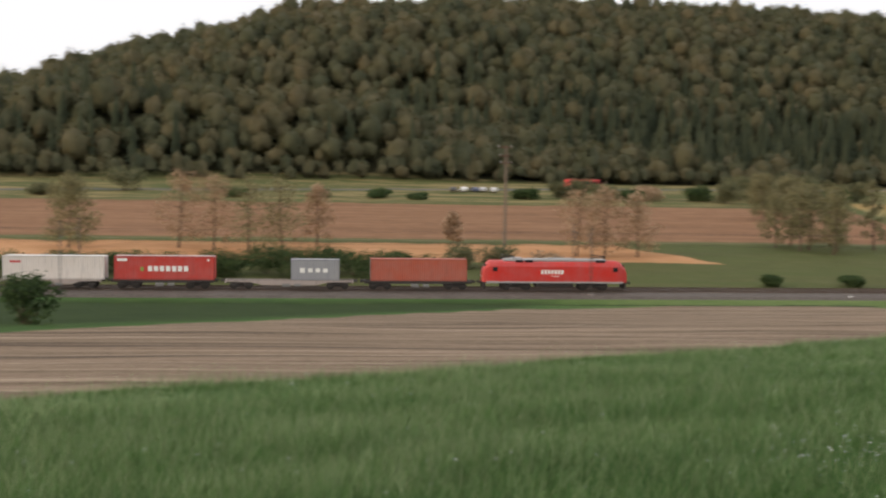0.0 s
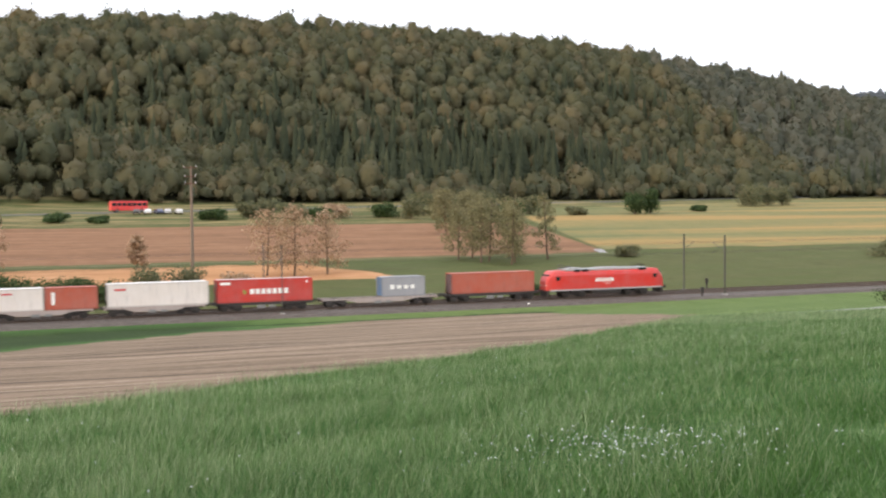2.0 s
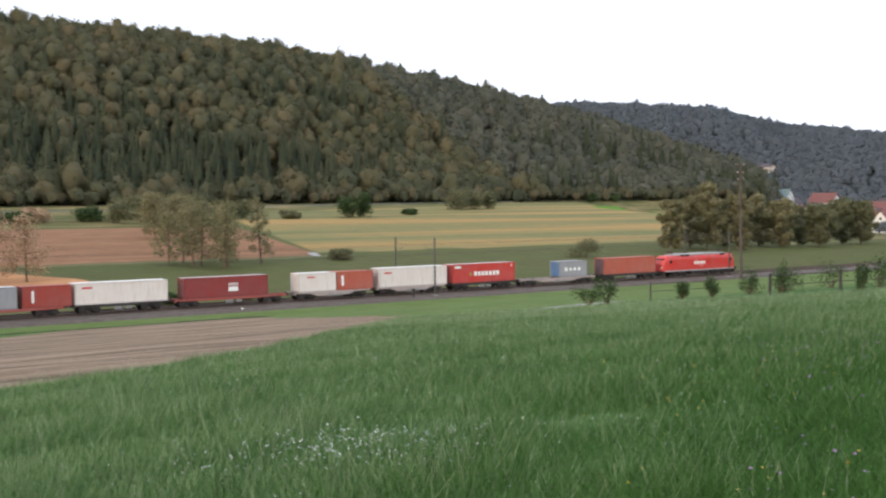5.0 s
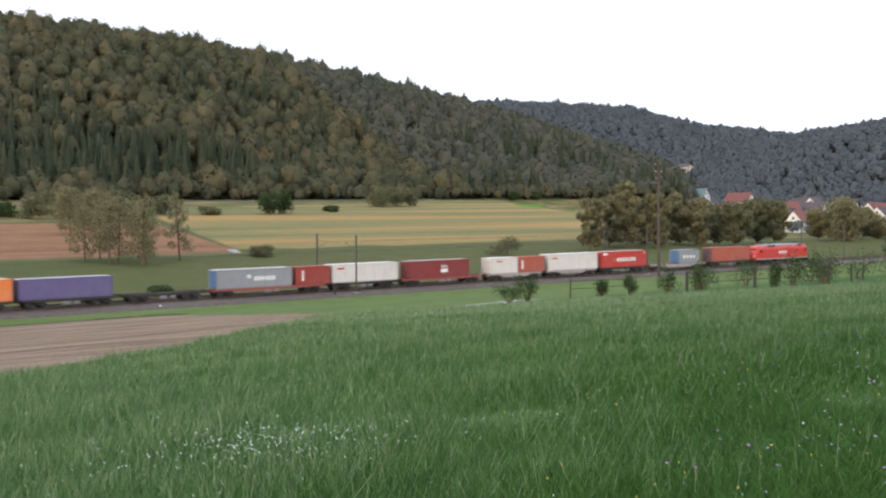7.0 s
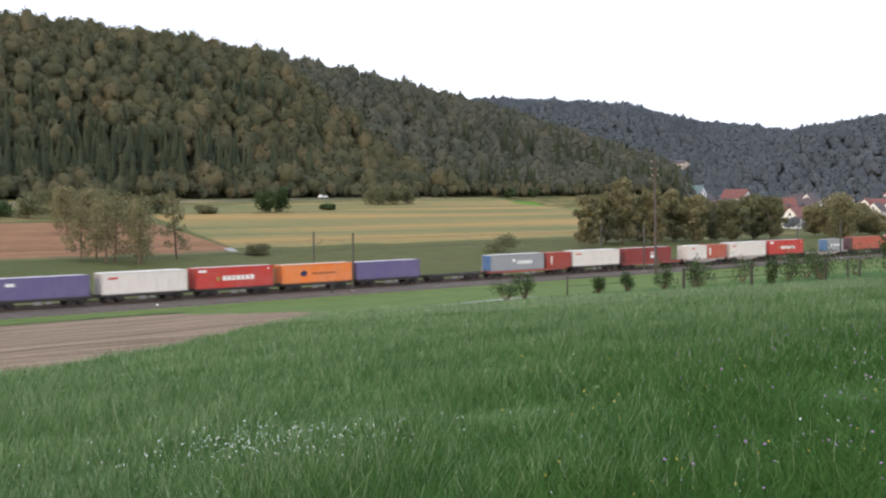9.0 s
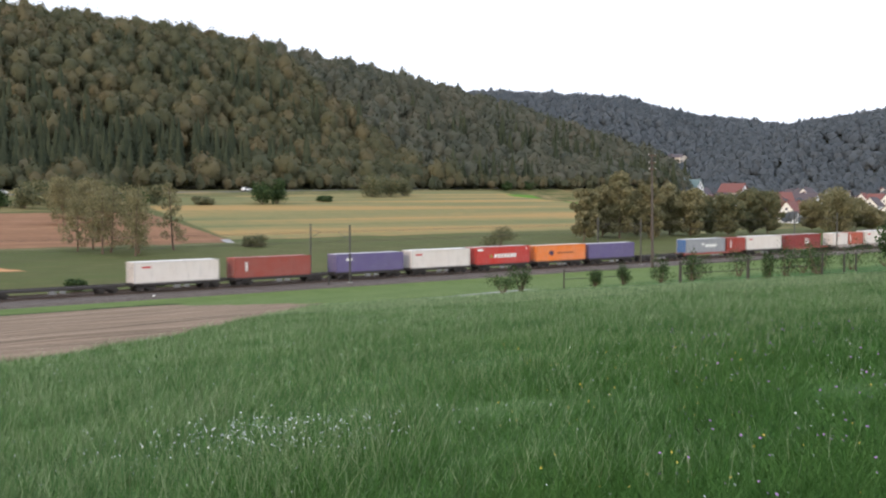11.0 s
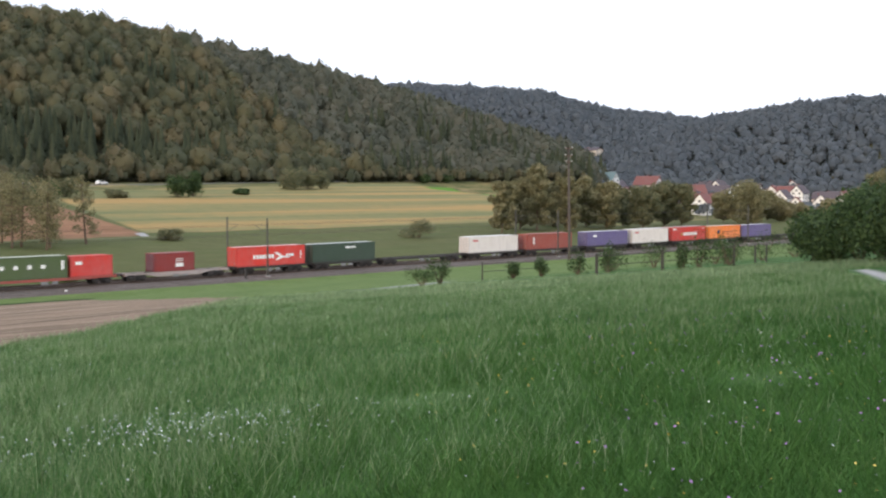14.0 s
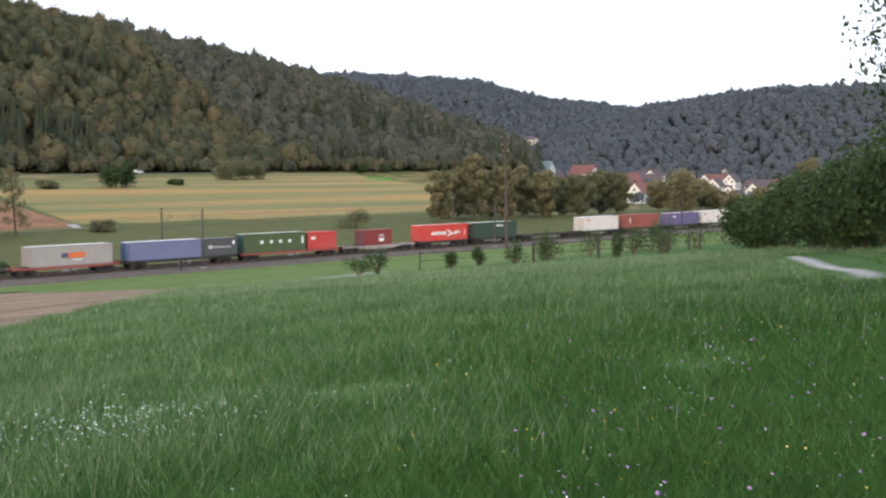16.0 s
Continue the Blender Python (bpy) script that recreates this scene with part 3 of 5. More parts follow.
def locomotive():
    root = empty("electric_locomotive")
    red, pale = painted("traffic_red_paint", (0.62, 0.030, 0.024), 0.35, 0.2), painted("loco_grey", (0.36, 0.36, 0.37), 0.5, 0.3)
    L, W = 9.35, 1.475
    # body: a shell with raked, tapered noses
    bm = bmesh.new()
    rings = []
    for x, zt, w in ((-L, 2.35, 1.05), (-L + 0.25, 2.95, 1.22), (-L + 0.95, 3.72, 1.40), (-L + 1.35, 3.80, W), (L - 1.35, 3.80, W), (L - 0.95, 3.72, 1.40), (L - 0.25, 2.95, 1.22), (L, 2.35, 1.05)):
        prof = [(-w, 1.12), (-w, min(zt - 0.35, 3.1)), (-w + 0.13, min(zt - 0.1, 3.55)), (-w + 0.4, zt), (w - 0.4, zt), (w - 0.13, min(zt - 0.1, 3.55)), (w, min(zt - 0.35, 3.1)), (w, 1.12)]
        rings.append([bm.verts.new((x, y, z)) for y, z in prof])
    for a, c in zip(rings, rings[1:]):
        for k in range(8):
            bm.faces.new((a[k], c[k], c[(k + 1) % 8], a[(k + 1) % 8]))
    bm.faces.new(rings[0])
    bm.faces.new(rings[-1][::-1])
    bmesh.ops.recalc_face_normals(bm, faces=bm.faces[:])
    part("body", bm, red, root, "bright red painted steel body")
    part("roof_fairing", boxes((-6.6, 6.6, -1.2, 1.2, 3.72, 4.02), (-5.4, -4.2, -0.9, 0.9, 4.0, 4.18), (-1.0, 2.4, -0.85, 0.85, 4.0, 4.12), bevel=0.06), pale, root, "grey roof")
    for x0, x1 in ((-5.1, -4.2), (-3.9, -2.9), (5.2, 6.4)):
        part("roof_grille", boxes((x0, x1, -1.36, -1.18, 3.62, 3.93), bevel=0.02), M_GLASS, root)
    part("skirt", boxes((-L + 0.5, L - 0.5, -W - 0.01, W + 0.01, 0.98, 1.22), bevel=0.02), pale, root, "grey sill stripe")
    for way in (-1, 1):
        part("windscreen", boxes((way * (L - 0.62) - 0.26, way * (L - 0.62) + 0.26, -1.02, 1.02, 2.75, 3.32), bevel=0.05), M_GLASS, root)
        part("cab_window", boxes((way * (L - 1.6) - 0.33, way * (L - 1.6) + 0.33, -W - 0.015, W + 0.015, 2.45, 3.05), bevel=0.04), M_GLASS, root)
        for y in (-0.8, 0.8):
            bm = bmesh.new()
            tube(bm, (way * (L - 0.1), y, 1.75), (way * (L + 0.03), y, 1.75), 0.13, 0.13, 12)
            part("headlight", bm, M_WHITE, root, "round white headlight")
        part("snow_plough", boxes((way * (L - 0.25) - 0.15, way * (L - 0.25) + 0.15, -1.2, 1.2, 0.25, 1.12), bevel=0.04), M_DARKSTEEL, root)
        buffers(root, way * (L - 0.1), way)
        bogie(root, way * 5.0, 2.6, 0.62)
        # folded pantograph
        bm = bmesh.new()
        c = way * 5.9
        for y in (-0.5, 0.5):
            tube(bm, (c - 0.9, y, 4.15), (c + 0.8, y * 0.6, 4.34), 0.03, 0.03, 6)
            tube(bm, (c + 0.8, y * 0.6, 4.34), (c - 0.8, y, 4.52), 0.025, 0.025, 6)
        box(bm, c - 0.95, c - 0.7, -0.85, 0.85, 4.5, 4.56)
        for y in (-0.45, 0.45):
            tube(bm, (c - 0.9, y, 3.95), (c - 0.9, y, 4.2), 0.07, 0.07, 8)
            tube(bm, (c + 0.7, y, 3.95), (c + 0.7, y, 4.3), 0.07, 0.07, 8)
        part("pantograph", bm, M_DARKSTEEL, root)
    part("equipment_box", boxes((-2.4, 2.4, -1.25, 1.25, 0.45, 1.0), bevel=0.05), M_DARKSTEEL, root)
    for x0, x1, z0, z1, col in word(-1.85, 1.15, 2.15, 2.68, 7, (0.85, 0.85, 0.85), 0.7) + [(-0.6, 0.5, 1.86, 1.93, (0.85, 0.85, 0.85))]:
        part("lettering", boxes((x0, x1, -W - 0.012, -W + 0.01, z0, z1)), M_WHITE, root)
    return tagged(root, "bright red electric locomotive with grey roof hauling a container train", "locomotive")


loco = locomotive()
RAKE.append((loco, 14.2, 0.0))
WHITE, RED, BRICK, WINE = (0.74, 0.68, 0.64), (0.56, 0.040, 0.030), (0.46, 0.100, 0.058), (0.27, 0.035, 0.034)
LILAC, GREYB, ORANGE, OLIVE = (0.145, 0.115, 0.27), (0.31, 0.32, 0.35), (0.86, 0.23, 0.035), (0.085, 0.125, 0.045)
SIGN, REDSIGN, DARKGREEN = (0.85, 0.85, 0.83), (0.60, 0.05, 0.05), (0.045, 0.075, 0.052)
corner_red = [(-5.2, -3.9, 2.0, 2.25, REDSIGN)]
BIG = [(-2.9, -2.5, 1.05, 1.55, (0.25, 0.33, 0.05))] + word(-2.0, 3.1, 1.02, 1.68, 7, SIGN, 0.72) + [(-5.7, -4.5, 2.25, 2.6, SIGN), (5.2, 5.5, 2.3, 2.55, SIGN)]
SAIL = word(-3.3, 0.6, 1.05, 1.65, 7, SIGN, 0.78) + [([(0.5, 1.9), (1.0, 1.95), (2.1, 1.35), (3.2, 1.15), (3.2, 1.0), (2.2, 1.1), (1.0, 0.75), (0.6, 0.8), (1.5, 1.3)], SIGN)] + word(2.7, 4.2, 1.2, 1.65, 3, SIGN, 0.75) + [(5.3, 5.5, 0.9, 2.0, SIGN)]
LOADS = [
    (-3.2, 12.19, 2.75, BRICK, "faded orange-red corrugated shipping container on a flat wagon", [], None, (0.10, 0.05, 0.06)),
    (-16.2, 6.06, 2.59, GREYB, "short grey shipping container with a white name on it", word(-0.9, 1.9, 1.0, 1.5, 3, SIGN) + [(-1.9, -1.3, 0.95, 1.55, SIGN)], None, (0.06, 0.16, 0.34)),
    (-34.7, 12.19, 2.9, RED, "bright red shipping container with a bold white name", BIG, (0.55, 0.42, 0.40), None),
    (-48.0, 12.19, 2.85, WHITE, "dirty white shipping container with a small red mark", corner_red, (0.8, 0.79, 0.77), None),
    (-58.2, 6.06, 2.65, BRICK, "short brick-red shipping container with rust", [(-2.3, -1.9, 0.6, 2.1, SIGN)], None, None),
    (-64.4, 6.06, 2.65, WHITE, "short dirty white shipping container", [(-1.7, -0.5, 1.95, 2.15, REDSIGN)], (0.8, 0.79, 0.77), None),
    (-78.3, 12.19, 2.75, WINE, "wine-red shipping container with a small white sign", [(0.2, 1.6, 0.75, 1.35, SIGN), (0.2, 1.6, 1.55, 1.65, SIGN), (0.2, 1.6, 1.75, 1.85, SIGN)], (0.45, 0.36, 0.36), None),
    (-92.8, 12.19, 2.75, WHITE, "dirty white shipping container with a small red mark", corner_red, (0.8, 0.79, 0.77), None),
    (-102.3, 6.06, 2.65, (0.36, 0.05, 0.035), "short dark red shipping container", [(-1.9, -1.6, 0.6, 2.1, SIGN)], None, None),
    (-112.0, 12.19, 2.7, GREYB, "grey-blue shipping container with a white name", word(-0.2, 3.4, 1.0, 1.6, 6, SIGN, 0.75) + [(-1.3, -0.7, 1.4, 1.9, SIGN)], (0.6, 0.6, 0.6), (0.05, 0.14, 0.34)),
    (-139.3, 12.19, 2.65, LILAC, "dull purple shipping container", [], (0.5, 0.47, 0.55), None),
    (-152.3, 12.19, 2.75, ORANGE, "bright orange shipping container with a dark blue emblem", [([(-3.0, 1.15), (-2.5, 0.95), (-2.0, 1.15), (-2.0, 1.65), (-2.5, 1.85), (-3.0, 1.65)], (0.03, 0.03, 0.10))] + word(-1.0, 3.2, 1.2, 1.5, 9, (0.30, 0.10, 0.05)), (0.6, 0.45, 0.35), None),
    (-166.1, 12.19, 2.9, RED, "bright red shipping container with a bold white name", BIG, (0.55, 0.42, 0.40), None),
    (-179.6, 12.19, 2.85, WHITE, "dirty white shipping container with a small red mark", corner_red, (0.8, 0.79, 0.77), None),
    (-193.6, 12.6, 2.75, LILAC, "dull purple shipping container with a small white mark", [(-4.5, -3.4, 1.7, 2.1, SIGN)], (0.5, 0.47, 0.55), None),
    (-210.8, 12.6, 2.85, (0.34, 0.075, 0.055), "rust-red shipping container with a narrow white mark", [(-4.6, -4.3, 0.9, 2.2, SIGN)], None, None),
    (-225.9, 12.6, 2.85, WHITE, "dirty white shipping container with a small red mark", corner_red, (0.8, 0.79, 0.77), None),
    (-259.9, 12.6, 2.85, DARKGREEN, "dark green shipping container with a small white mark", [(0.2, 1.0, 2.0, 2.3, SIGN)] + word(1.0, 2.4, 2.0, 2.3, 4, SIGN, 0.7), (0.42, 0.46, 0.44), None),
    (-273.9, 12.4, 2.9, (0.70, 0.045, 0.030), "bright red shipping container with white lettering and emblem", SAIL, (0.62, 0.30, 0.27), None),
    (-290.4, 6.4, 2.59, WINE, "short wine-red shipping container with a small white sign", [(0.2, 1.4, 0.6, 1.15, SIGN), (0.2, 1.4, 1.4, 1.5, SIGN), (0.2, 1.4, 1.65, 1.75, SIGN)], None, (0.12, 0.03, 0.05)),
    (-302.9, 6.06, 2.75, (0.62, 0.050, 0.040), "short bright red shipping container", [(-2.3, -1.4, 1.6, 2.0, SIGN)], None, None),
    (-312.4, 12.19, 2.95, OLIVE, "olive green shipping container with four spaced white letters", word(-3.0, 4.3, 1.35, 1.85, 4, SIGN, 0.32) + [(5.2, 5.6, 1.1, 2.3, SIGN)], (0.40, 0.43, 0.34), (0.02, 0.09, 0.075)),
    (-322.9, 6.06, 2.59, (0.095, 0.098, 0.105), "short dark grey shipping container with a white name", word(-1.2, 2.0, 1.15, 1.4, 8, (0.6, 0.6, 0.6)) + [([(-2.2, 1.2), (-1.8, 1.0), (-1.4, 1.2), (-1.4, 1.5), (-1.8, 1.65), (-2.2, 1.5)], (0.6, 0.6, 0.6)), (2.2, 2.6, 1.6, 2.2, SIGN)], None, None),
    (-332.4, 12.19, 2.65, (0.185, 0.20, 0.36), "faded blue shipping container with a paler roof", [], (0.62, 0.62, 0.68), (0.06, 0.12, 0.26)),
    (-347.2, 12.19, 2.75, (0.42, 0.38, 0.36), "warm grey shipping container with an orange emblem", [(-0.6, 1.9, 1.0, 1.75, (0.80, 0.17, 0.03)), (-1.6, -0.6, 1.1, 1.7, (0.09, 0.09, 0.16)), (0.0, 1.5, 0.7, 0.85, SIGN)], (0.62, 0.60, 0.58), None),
]
DECK = 1.17
for q_, length, height, colour, label, marks, roof, end in LOADS:
    RAKE.append((container(length, height, colour, label, marks, roof, end), q_, DECK))
WAGONS = [(-10.6, 4.0, 0), (-27.9, -10.9, 1), (-41.6, -28.2, 0), (-55.0, -41.8, 1), (-68.6, -55.2, 1), (-86.2, -68.9, 2), (-99.5, -86.4, 0), (-119.2, -99.8, 2), (-132.0, -119.4, 0),
          (-145.8, -132.2, 0), (-159.0, -146.0, 0), (-172.7, -159.2, 0), (-186.4, -172.9, 0), (-200.9, -186.6, 0), (-218.0, -201.1, 0), (-233.0, -218.2, 0), (-252.6, -233.2, 0),
          (-266.7, -252.8, 0), (-280.8, -266.9, 0), (-298.6, -281.0, 1), (-319.4, -298.8, 2), (-339.4, -319.6, 0), (-356.2, -339.6, 2), (-374.0, -356.4, 0)]
M_PALEFRAME = painted("pale_grimy_frame", (0.40, 0.33, 0.30), 0.7, 0.7)
M_REDFRAME = painted("red_oxide_frame", (0.36, 0.075, 0.055), 0.7, 0.6)
for q0, q1, look_ in WAGONS:
    frame_mat = (M_DARKSTEEL, M_PALEFRAME, M_REDFRAME)[look_]
    label = ("flat container wagon with a grimy dark steel frame", "container wagon with a pale grey, dirty frame", "container wagon with a red-brown frame")[look_]
    RAKE.append((flat_wagon(q1 - q0 - 0.05, frame_mat, label, look_ == 1), (q0 + q1) / 2, 0.0))

# ---------------------------------------------------------------- woods and trees
def ico(level):
    bm = bmesh.new()
    bmesh.ops.create_icosphere(bm, subdivisions=level, radius=1.0)
    v = np.array([p.co for p in bm.verts])
    f = np.array([[p.index for p in t.verts] for t in bm.faces])
    bm.free()
    return v, f


def lumpy(level, seed, freq=1.6, amount=0.38, flat=0.25):
    """A ragged crown of radius about 1."""
    v, f = ico(level)
    out = []
    for p in v:
        d = Vector(p)
        k = 1.0 + amount * noise.fractal(d * freq + Vector((seed * 7.3, seed * 3.1, 0)), 0.9, 2.1, 4)
        out.append(d * k)
    v = np.array(out)
    v[:, 2] = np.where(v[:, 2] < 0, v[:, 2] * (1 - flat), v[:, 2])
    keep = v[f].mean(1)[:, 2] > -0.62
    return v, f[keep]


def leaf_cards(centres, normals, size, gen):
    """Small tilted leaf sprays at the points given; returns vertices and triangles."""
    n = len(centres)
    a = gen.normal(size=(n, 3))
    a -= (a * normals).sum(1)[:, None] * normals * 0.6
    a /= np.linalg.norm(a, axis=1)[:, None] + 1e-9
    b = np.cross(normals + gen.normal(size=(n, 3)) * 0.5, a)
    b /= np.linalg.norm(b, axis=1)[:, None] + 1e-9
    sz = (np.ones(n) * size * gen.uniform(0.5, 1.35, n))[:, None]
    quad = np.stack([centres - a * sz, centres + b * sz * 0.55, centres + a * sz, centres - b * sz * 0.55], 1)
    v = quad.reshape(-1, 3)
    k = np.arange(n)[:, None] * 4
    return v, np.concatenate([k + [0, 1, 2], k + [0, 2, 3]])


def vertex_normals(v, f):
    fn = np.cross(v[f[:, 1]] - v[f[:, 0]], v[f[:, 2]] - v[f[:, 0]])
    out = np.zeros_like(v)
    for k in range(3):
        np.add.at(out, f[:, k], fn)
    return out / (np.linalg.norm(out, axis=1)[:, None] + 1e-9)


def crown_kind(level, seed, cards, card_size, gen, open_=0.0):
    """A broadleaf crown: a lumpy body and leaf sprays that stand off it. Vertices, triangles, normals."""
    v, f = lumpy(level, seed, 1.9, 0.46)
    v = v * (0.92, 0.92, 1.0)
    vn = vertex_normals(v, f) + (0, 0, open_)
    pick = gen.integers(0, len(f), cards)
    mix = gen.dirichlet((1, 1, 1), cards)
    c = (v[f[pick]] * mix[:, :, None]).sum(1)
    cn = (vn[f[pick]] * mix[:, :, None]).sum(1) + gen.normal(size=(cards, 3)) * 0.28
    c = c * gen.uniform(0.86, 1.16, (cards, 1))
    a = gen.normal(size=(cards, 3))
    a /= np.linalg.norm(a, axis=1)[:, None]
    b = np.cross(cn + gen.normal(size=(cards, 3)) * 0.6, a)
    b /= np.linalg.norm(b, axis=1)[:, None] + 1e-9
    sz = card_size * gen.uniform(0.5, 1.3, (cards, 1))
    cv = np.stack([c - a * sz, c + a * sz, c + b * sz * 1.3], 1).reshape(-1, 3)
    cf = np.arange(3 * cards).reshape(-1, 3)
    return np.concatenate([v * 0.86, cv]), np.concatenate([f, cf + len(v)]), np.concatenate([vn, np.repeat(cn, 3, 0)])


def fir_kind(seed, gen, tiers=9, around=6):
    """A spire of drooping, ragged tiers."""
    V, T, Nn = [], [], []
    for k in range(tiers):
        z0 = -1.0 + 1.85 * k / tiers
        r = (1 - k / tiers) ** 0.8 * 0.62 + 0.05
        base = len(V)
        V.append((0, 0, z0 + 0.46))
        Nn.append((0, 0, 1))
        for a in range(around * 2):
            ang = math.pi * a / around + seed + k * 1.7
            rr = r * (1.0 if a % 2 else 0.5) * gen.uniform(0.65, 1.3)
            V.append((rr * math.cos(ang), rr * math.sin(ang), z0 + gen.uniform(-0.12, 0.05)))
            Nn.append((math.cos(ang), math.sin(ang), 0.55))
        for a in range(around * 2):
            T.append((base, base + 1 + a, base + 1 + (a + 1) % (around * 2)))
    return np.array(V), np.array(T), np.array(Nn, float)


def stamp(kinds, pos, scale, spin, pick, tone):
    """Copies of the kinds joined: vertices, triangles, normals and each tree's shade."""
    V, T, Nn, tones, base = [], [], [], [], 0
    for p, sc, a, k, tn in zip(pos, scale, spin, pick, tone):
        v, f, vn = kinds[k]
        c, s_ = math.cos(a), math.sin(a)
        turn = np.array(((c, s_, 0), (-s_, c, 0), (0, 0, 1)))
        V.append((v @ turn) * (sc[0], sc[0], sc[1]) + p)
        Nn.append(vn @ turn)
        T.append(f + base)
        tones.append(np.full(len(v), tn))
        base += len(v)
    return np.concatenate(V), np.concatenate(T), np.concatenate(Nn), np.concatenate(tones)


def wood(name, label, material, kinds, sn_pts, size, tall, lift):
    z = ground_z(sn_pts[:, 0], sn_pts[:, 1])
    k = len(sn_pts)
    r = size[0] + (size[1] - size[0]) * rng.beta(1.6, 2.2, k)
    h = r ** 0.8 * size[1] ** 0.2 * rng.uniform(tall[0], tall[1], k)
    pos = np.stack([sn_pts[:, 0], sn_pts[:, 1], z + h * lift + rng.uniform(0, 2.5, k)], 1)
    v, f, vn, tones = stamp(kinds, pos, np.stack([r, h], 1), rng.uniform(0, 6.28, k), rng.integers(0, len(kinds), k), rng.random(k))
    me = mesh_np(name, v, f, vn)
    me.attributes.new("tone", "FLOAT", "POINT").data.foreach_set("value", tones.astype(np.float32))
    ob = place(me, name, material)
    ob.matrix_basis = LAND
    return tagged(ob, label, "forest", kind="stuff")


def scatter(s0, s1, n0, n1, spacing, test=None):
    gs, gn = np.meshgrid(np.arange(s0, s1, spacing), np.arange(n0, n1, spacing * 0.87), indexing="ij")
    p = np.stack([gs.ravel(), gn.ravel()], 1)
    p = p + rng.uniform(-0.48, 0.48, p.shape) * spacing
    return p[test(p[:, 0], p[:, 1])] if test is not None else p


kinds_near = [crown_kind(2, k + 1, 185, 0.13, rng, 0.25) for k in range(7)]
# far crowns: normals tipped upward to flatten their shading like haze
kinds_far = [crown_kind(1, k + 11, 58, 0.21, rng, 2.0) for k in range(5)]
kinds_fir = [fir_kind(k, rng) for k in range(4)]


def fir_zone(s, n):
    v = np.array([noise.noise((a * 0.014, b * 0.022, 3.3)) for a, b in zip(s, n)])
    low = np.exp(-((n - 262 - 0.06 * s) / 30.0) ** 2) * np.exp(-((s - 150) / 120.0) ** 2)
    return v * 0.8 + low * 0.62


pts = scatter(-205, 660, 231, 448, 6.0, lambda s, n: (n > 231 + 0.06 * s) & (n < 430 + 0.05 * s) & (ground_z(s, n) > 11))
fz = fir_zone(pts[:, 0], pts[:, 1])
is_fir = (fz + rng.normal(0, 0.24, len(fz)) > 0.40) & (pts[:, 1] < 345 + 0.06 * pts[:, 0])
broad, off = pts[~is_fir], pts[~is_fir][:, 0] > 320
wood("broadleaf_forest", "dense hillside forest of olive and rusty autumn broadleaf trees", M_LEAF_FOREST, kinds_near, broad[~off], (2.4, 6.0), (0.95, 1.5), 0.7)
wood("hillside_forest_end", "dense olive broadleaf forest at the far end of the hill, haze-tinted", M_LEAF_END_HAZED, kinds_far, broad[off], (2.4, 5.8), (0.95, 1.5), 0.7)
wood("fir_forest", "dark green fir trees among the hillside forest", M_LEAF_FIR, kinds_fir, pts[is_fir], (3.0, 5.2), (1.3, 2.0), 0.95)
edge = scatter(-190, 520, 225, 234, 3.8, None)
edge[:, 1] += 0.06 * edge[:, 0]
wood("forest_edge", "shrubs and low trees along the forest edge", M_LEAF_FOREST, kinds_far, edge[rng.random(len(edge)) < 0.75], (1.8, 3.2), (0.9, 1.6), 0.55)


def far_test(s, n):
    x, y = to_xy(s, n)
    r, az = np.hypot(x, y), np.degrees(np.arctan2(x, y))
    z = ground_z(s, n)
    return (az > 29) & (az < 64) & (r > 800) & (z > 5) & (r < np.where(az > 50, 1105, 1290)) & ((az > 42) | (r > 1000))


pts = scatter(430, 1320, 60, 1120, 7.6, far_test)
wood("distant_forest", "dark forest on the hills that close the valley, haze tinted into its leaves", M_LEAF_HAZED, kinds_far, pts, (3.8, 6.2), (0.85, 1.2), 0.8)


def village_test(s, n):
    x, y = to_xy(s, n)
    r, az = np.hypot(x, y), np.degrees(np.arctan2(x, y))
    return (az > 43) & (az < 62) & (r > 520) & (r < 880)


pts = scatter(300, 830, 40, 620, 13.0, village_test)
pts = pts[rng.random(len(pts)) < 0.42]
# garden leaves carry the same painted haze tint as the far hills
wood("village_gardens", "low garden trees and hedges among the village houses", M_LEAF_HAZED, kinds_far, pts, (2.2, 4.0), (0.8, 1.1), 0.75)


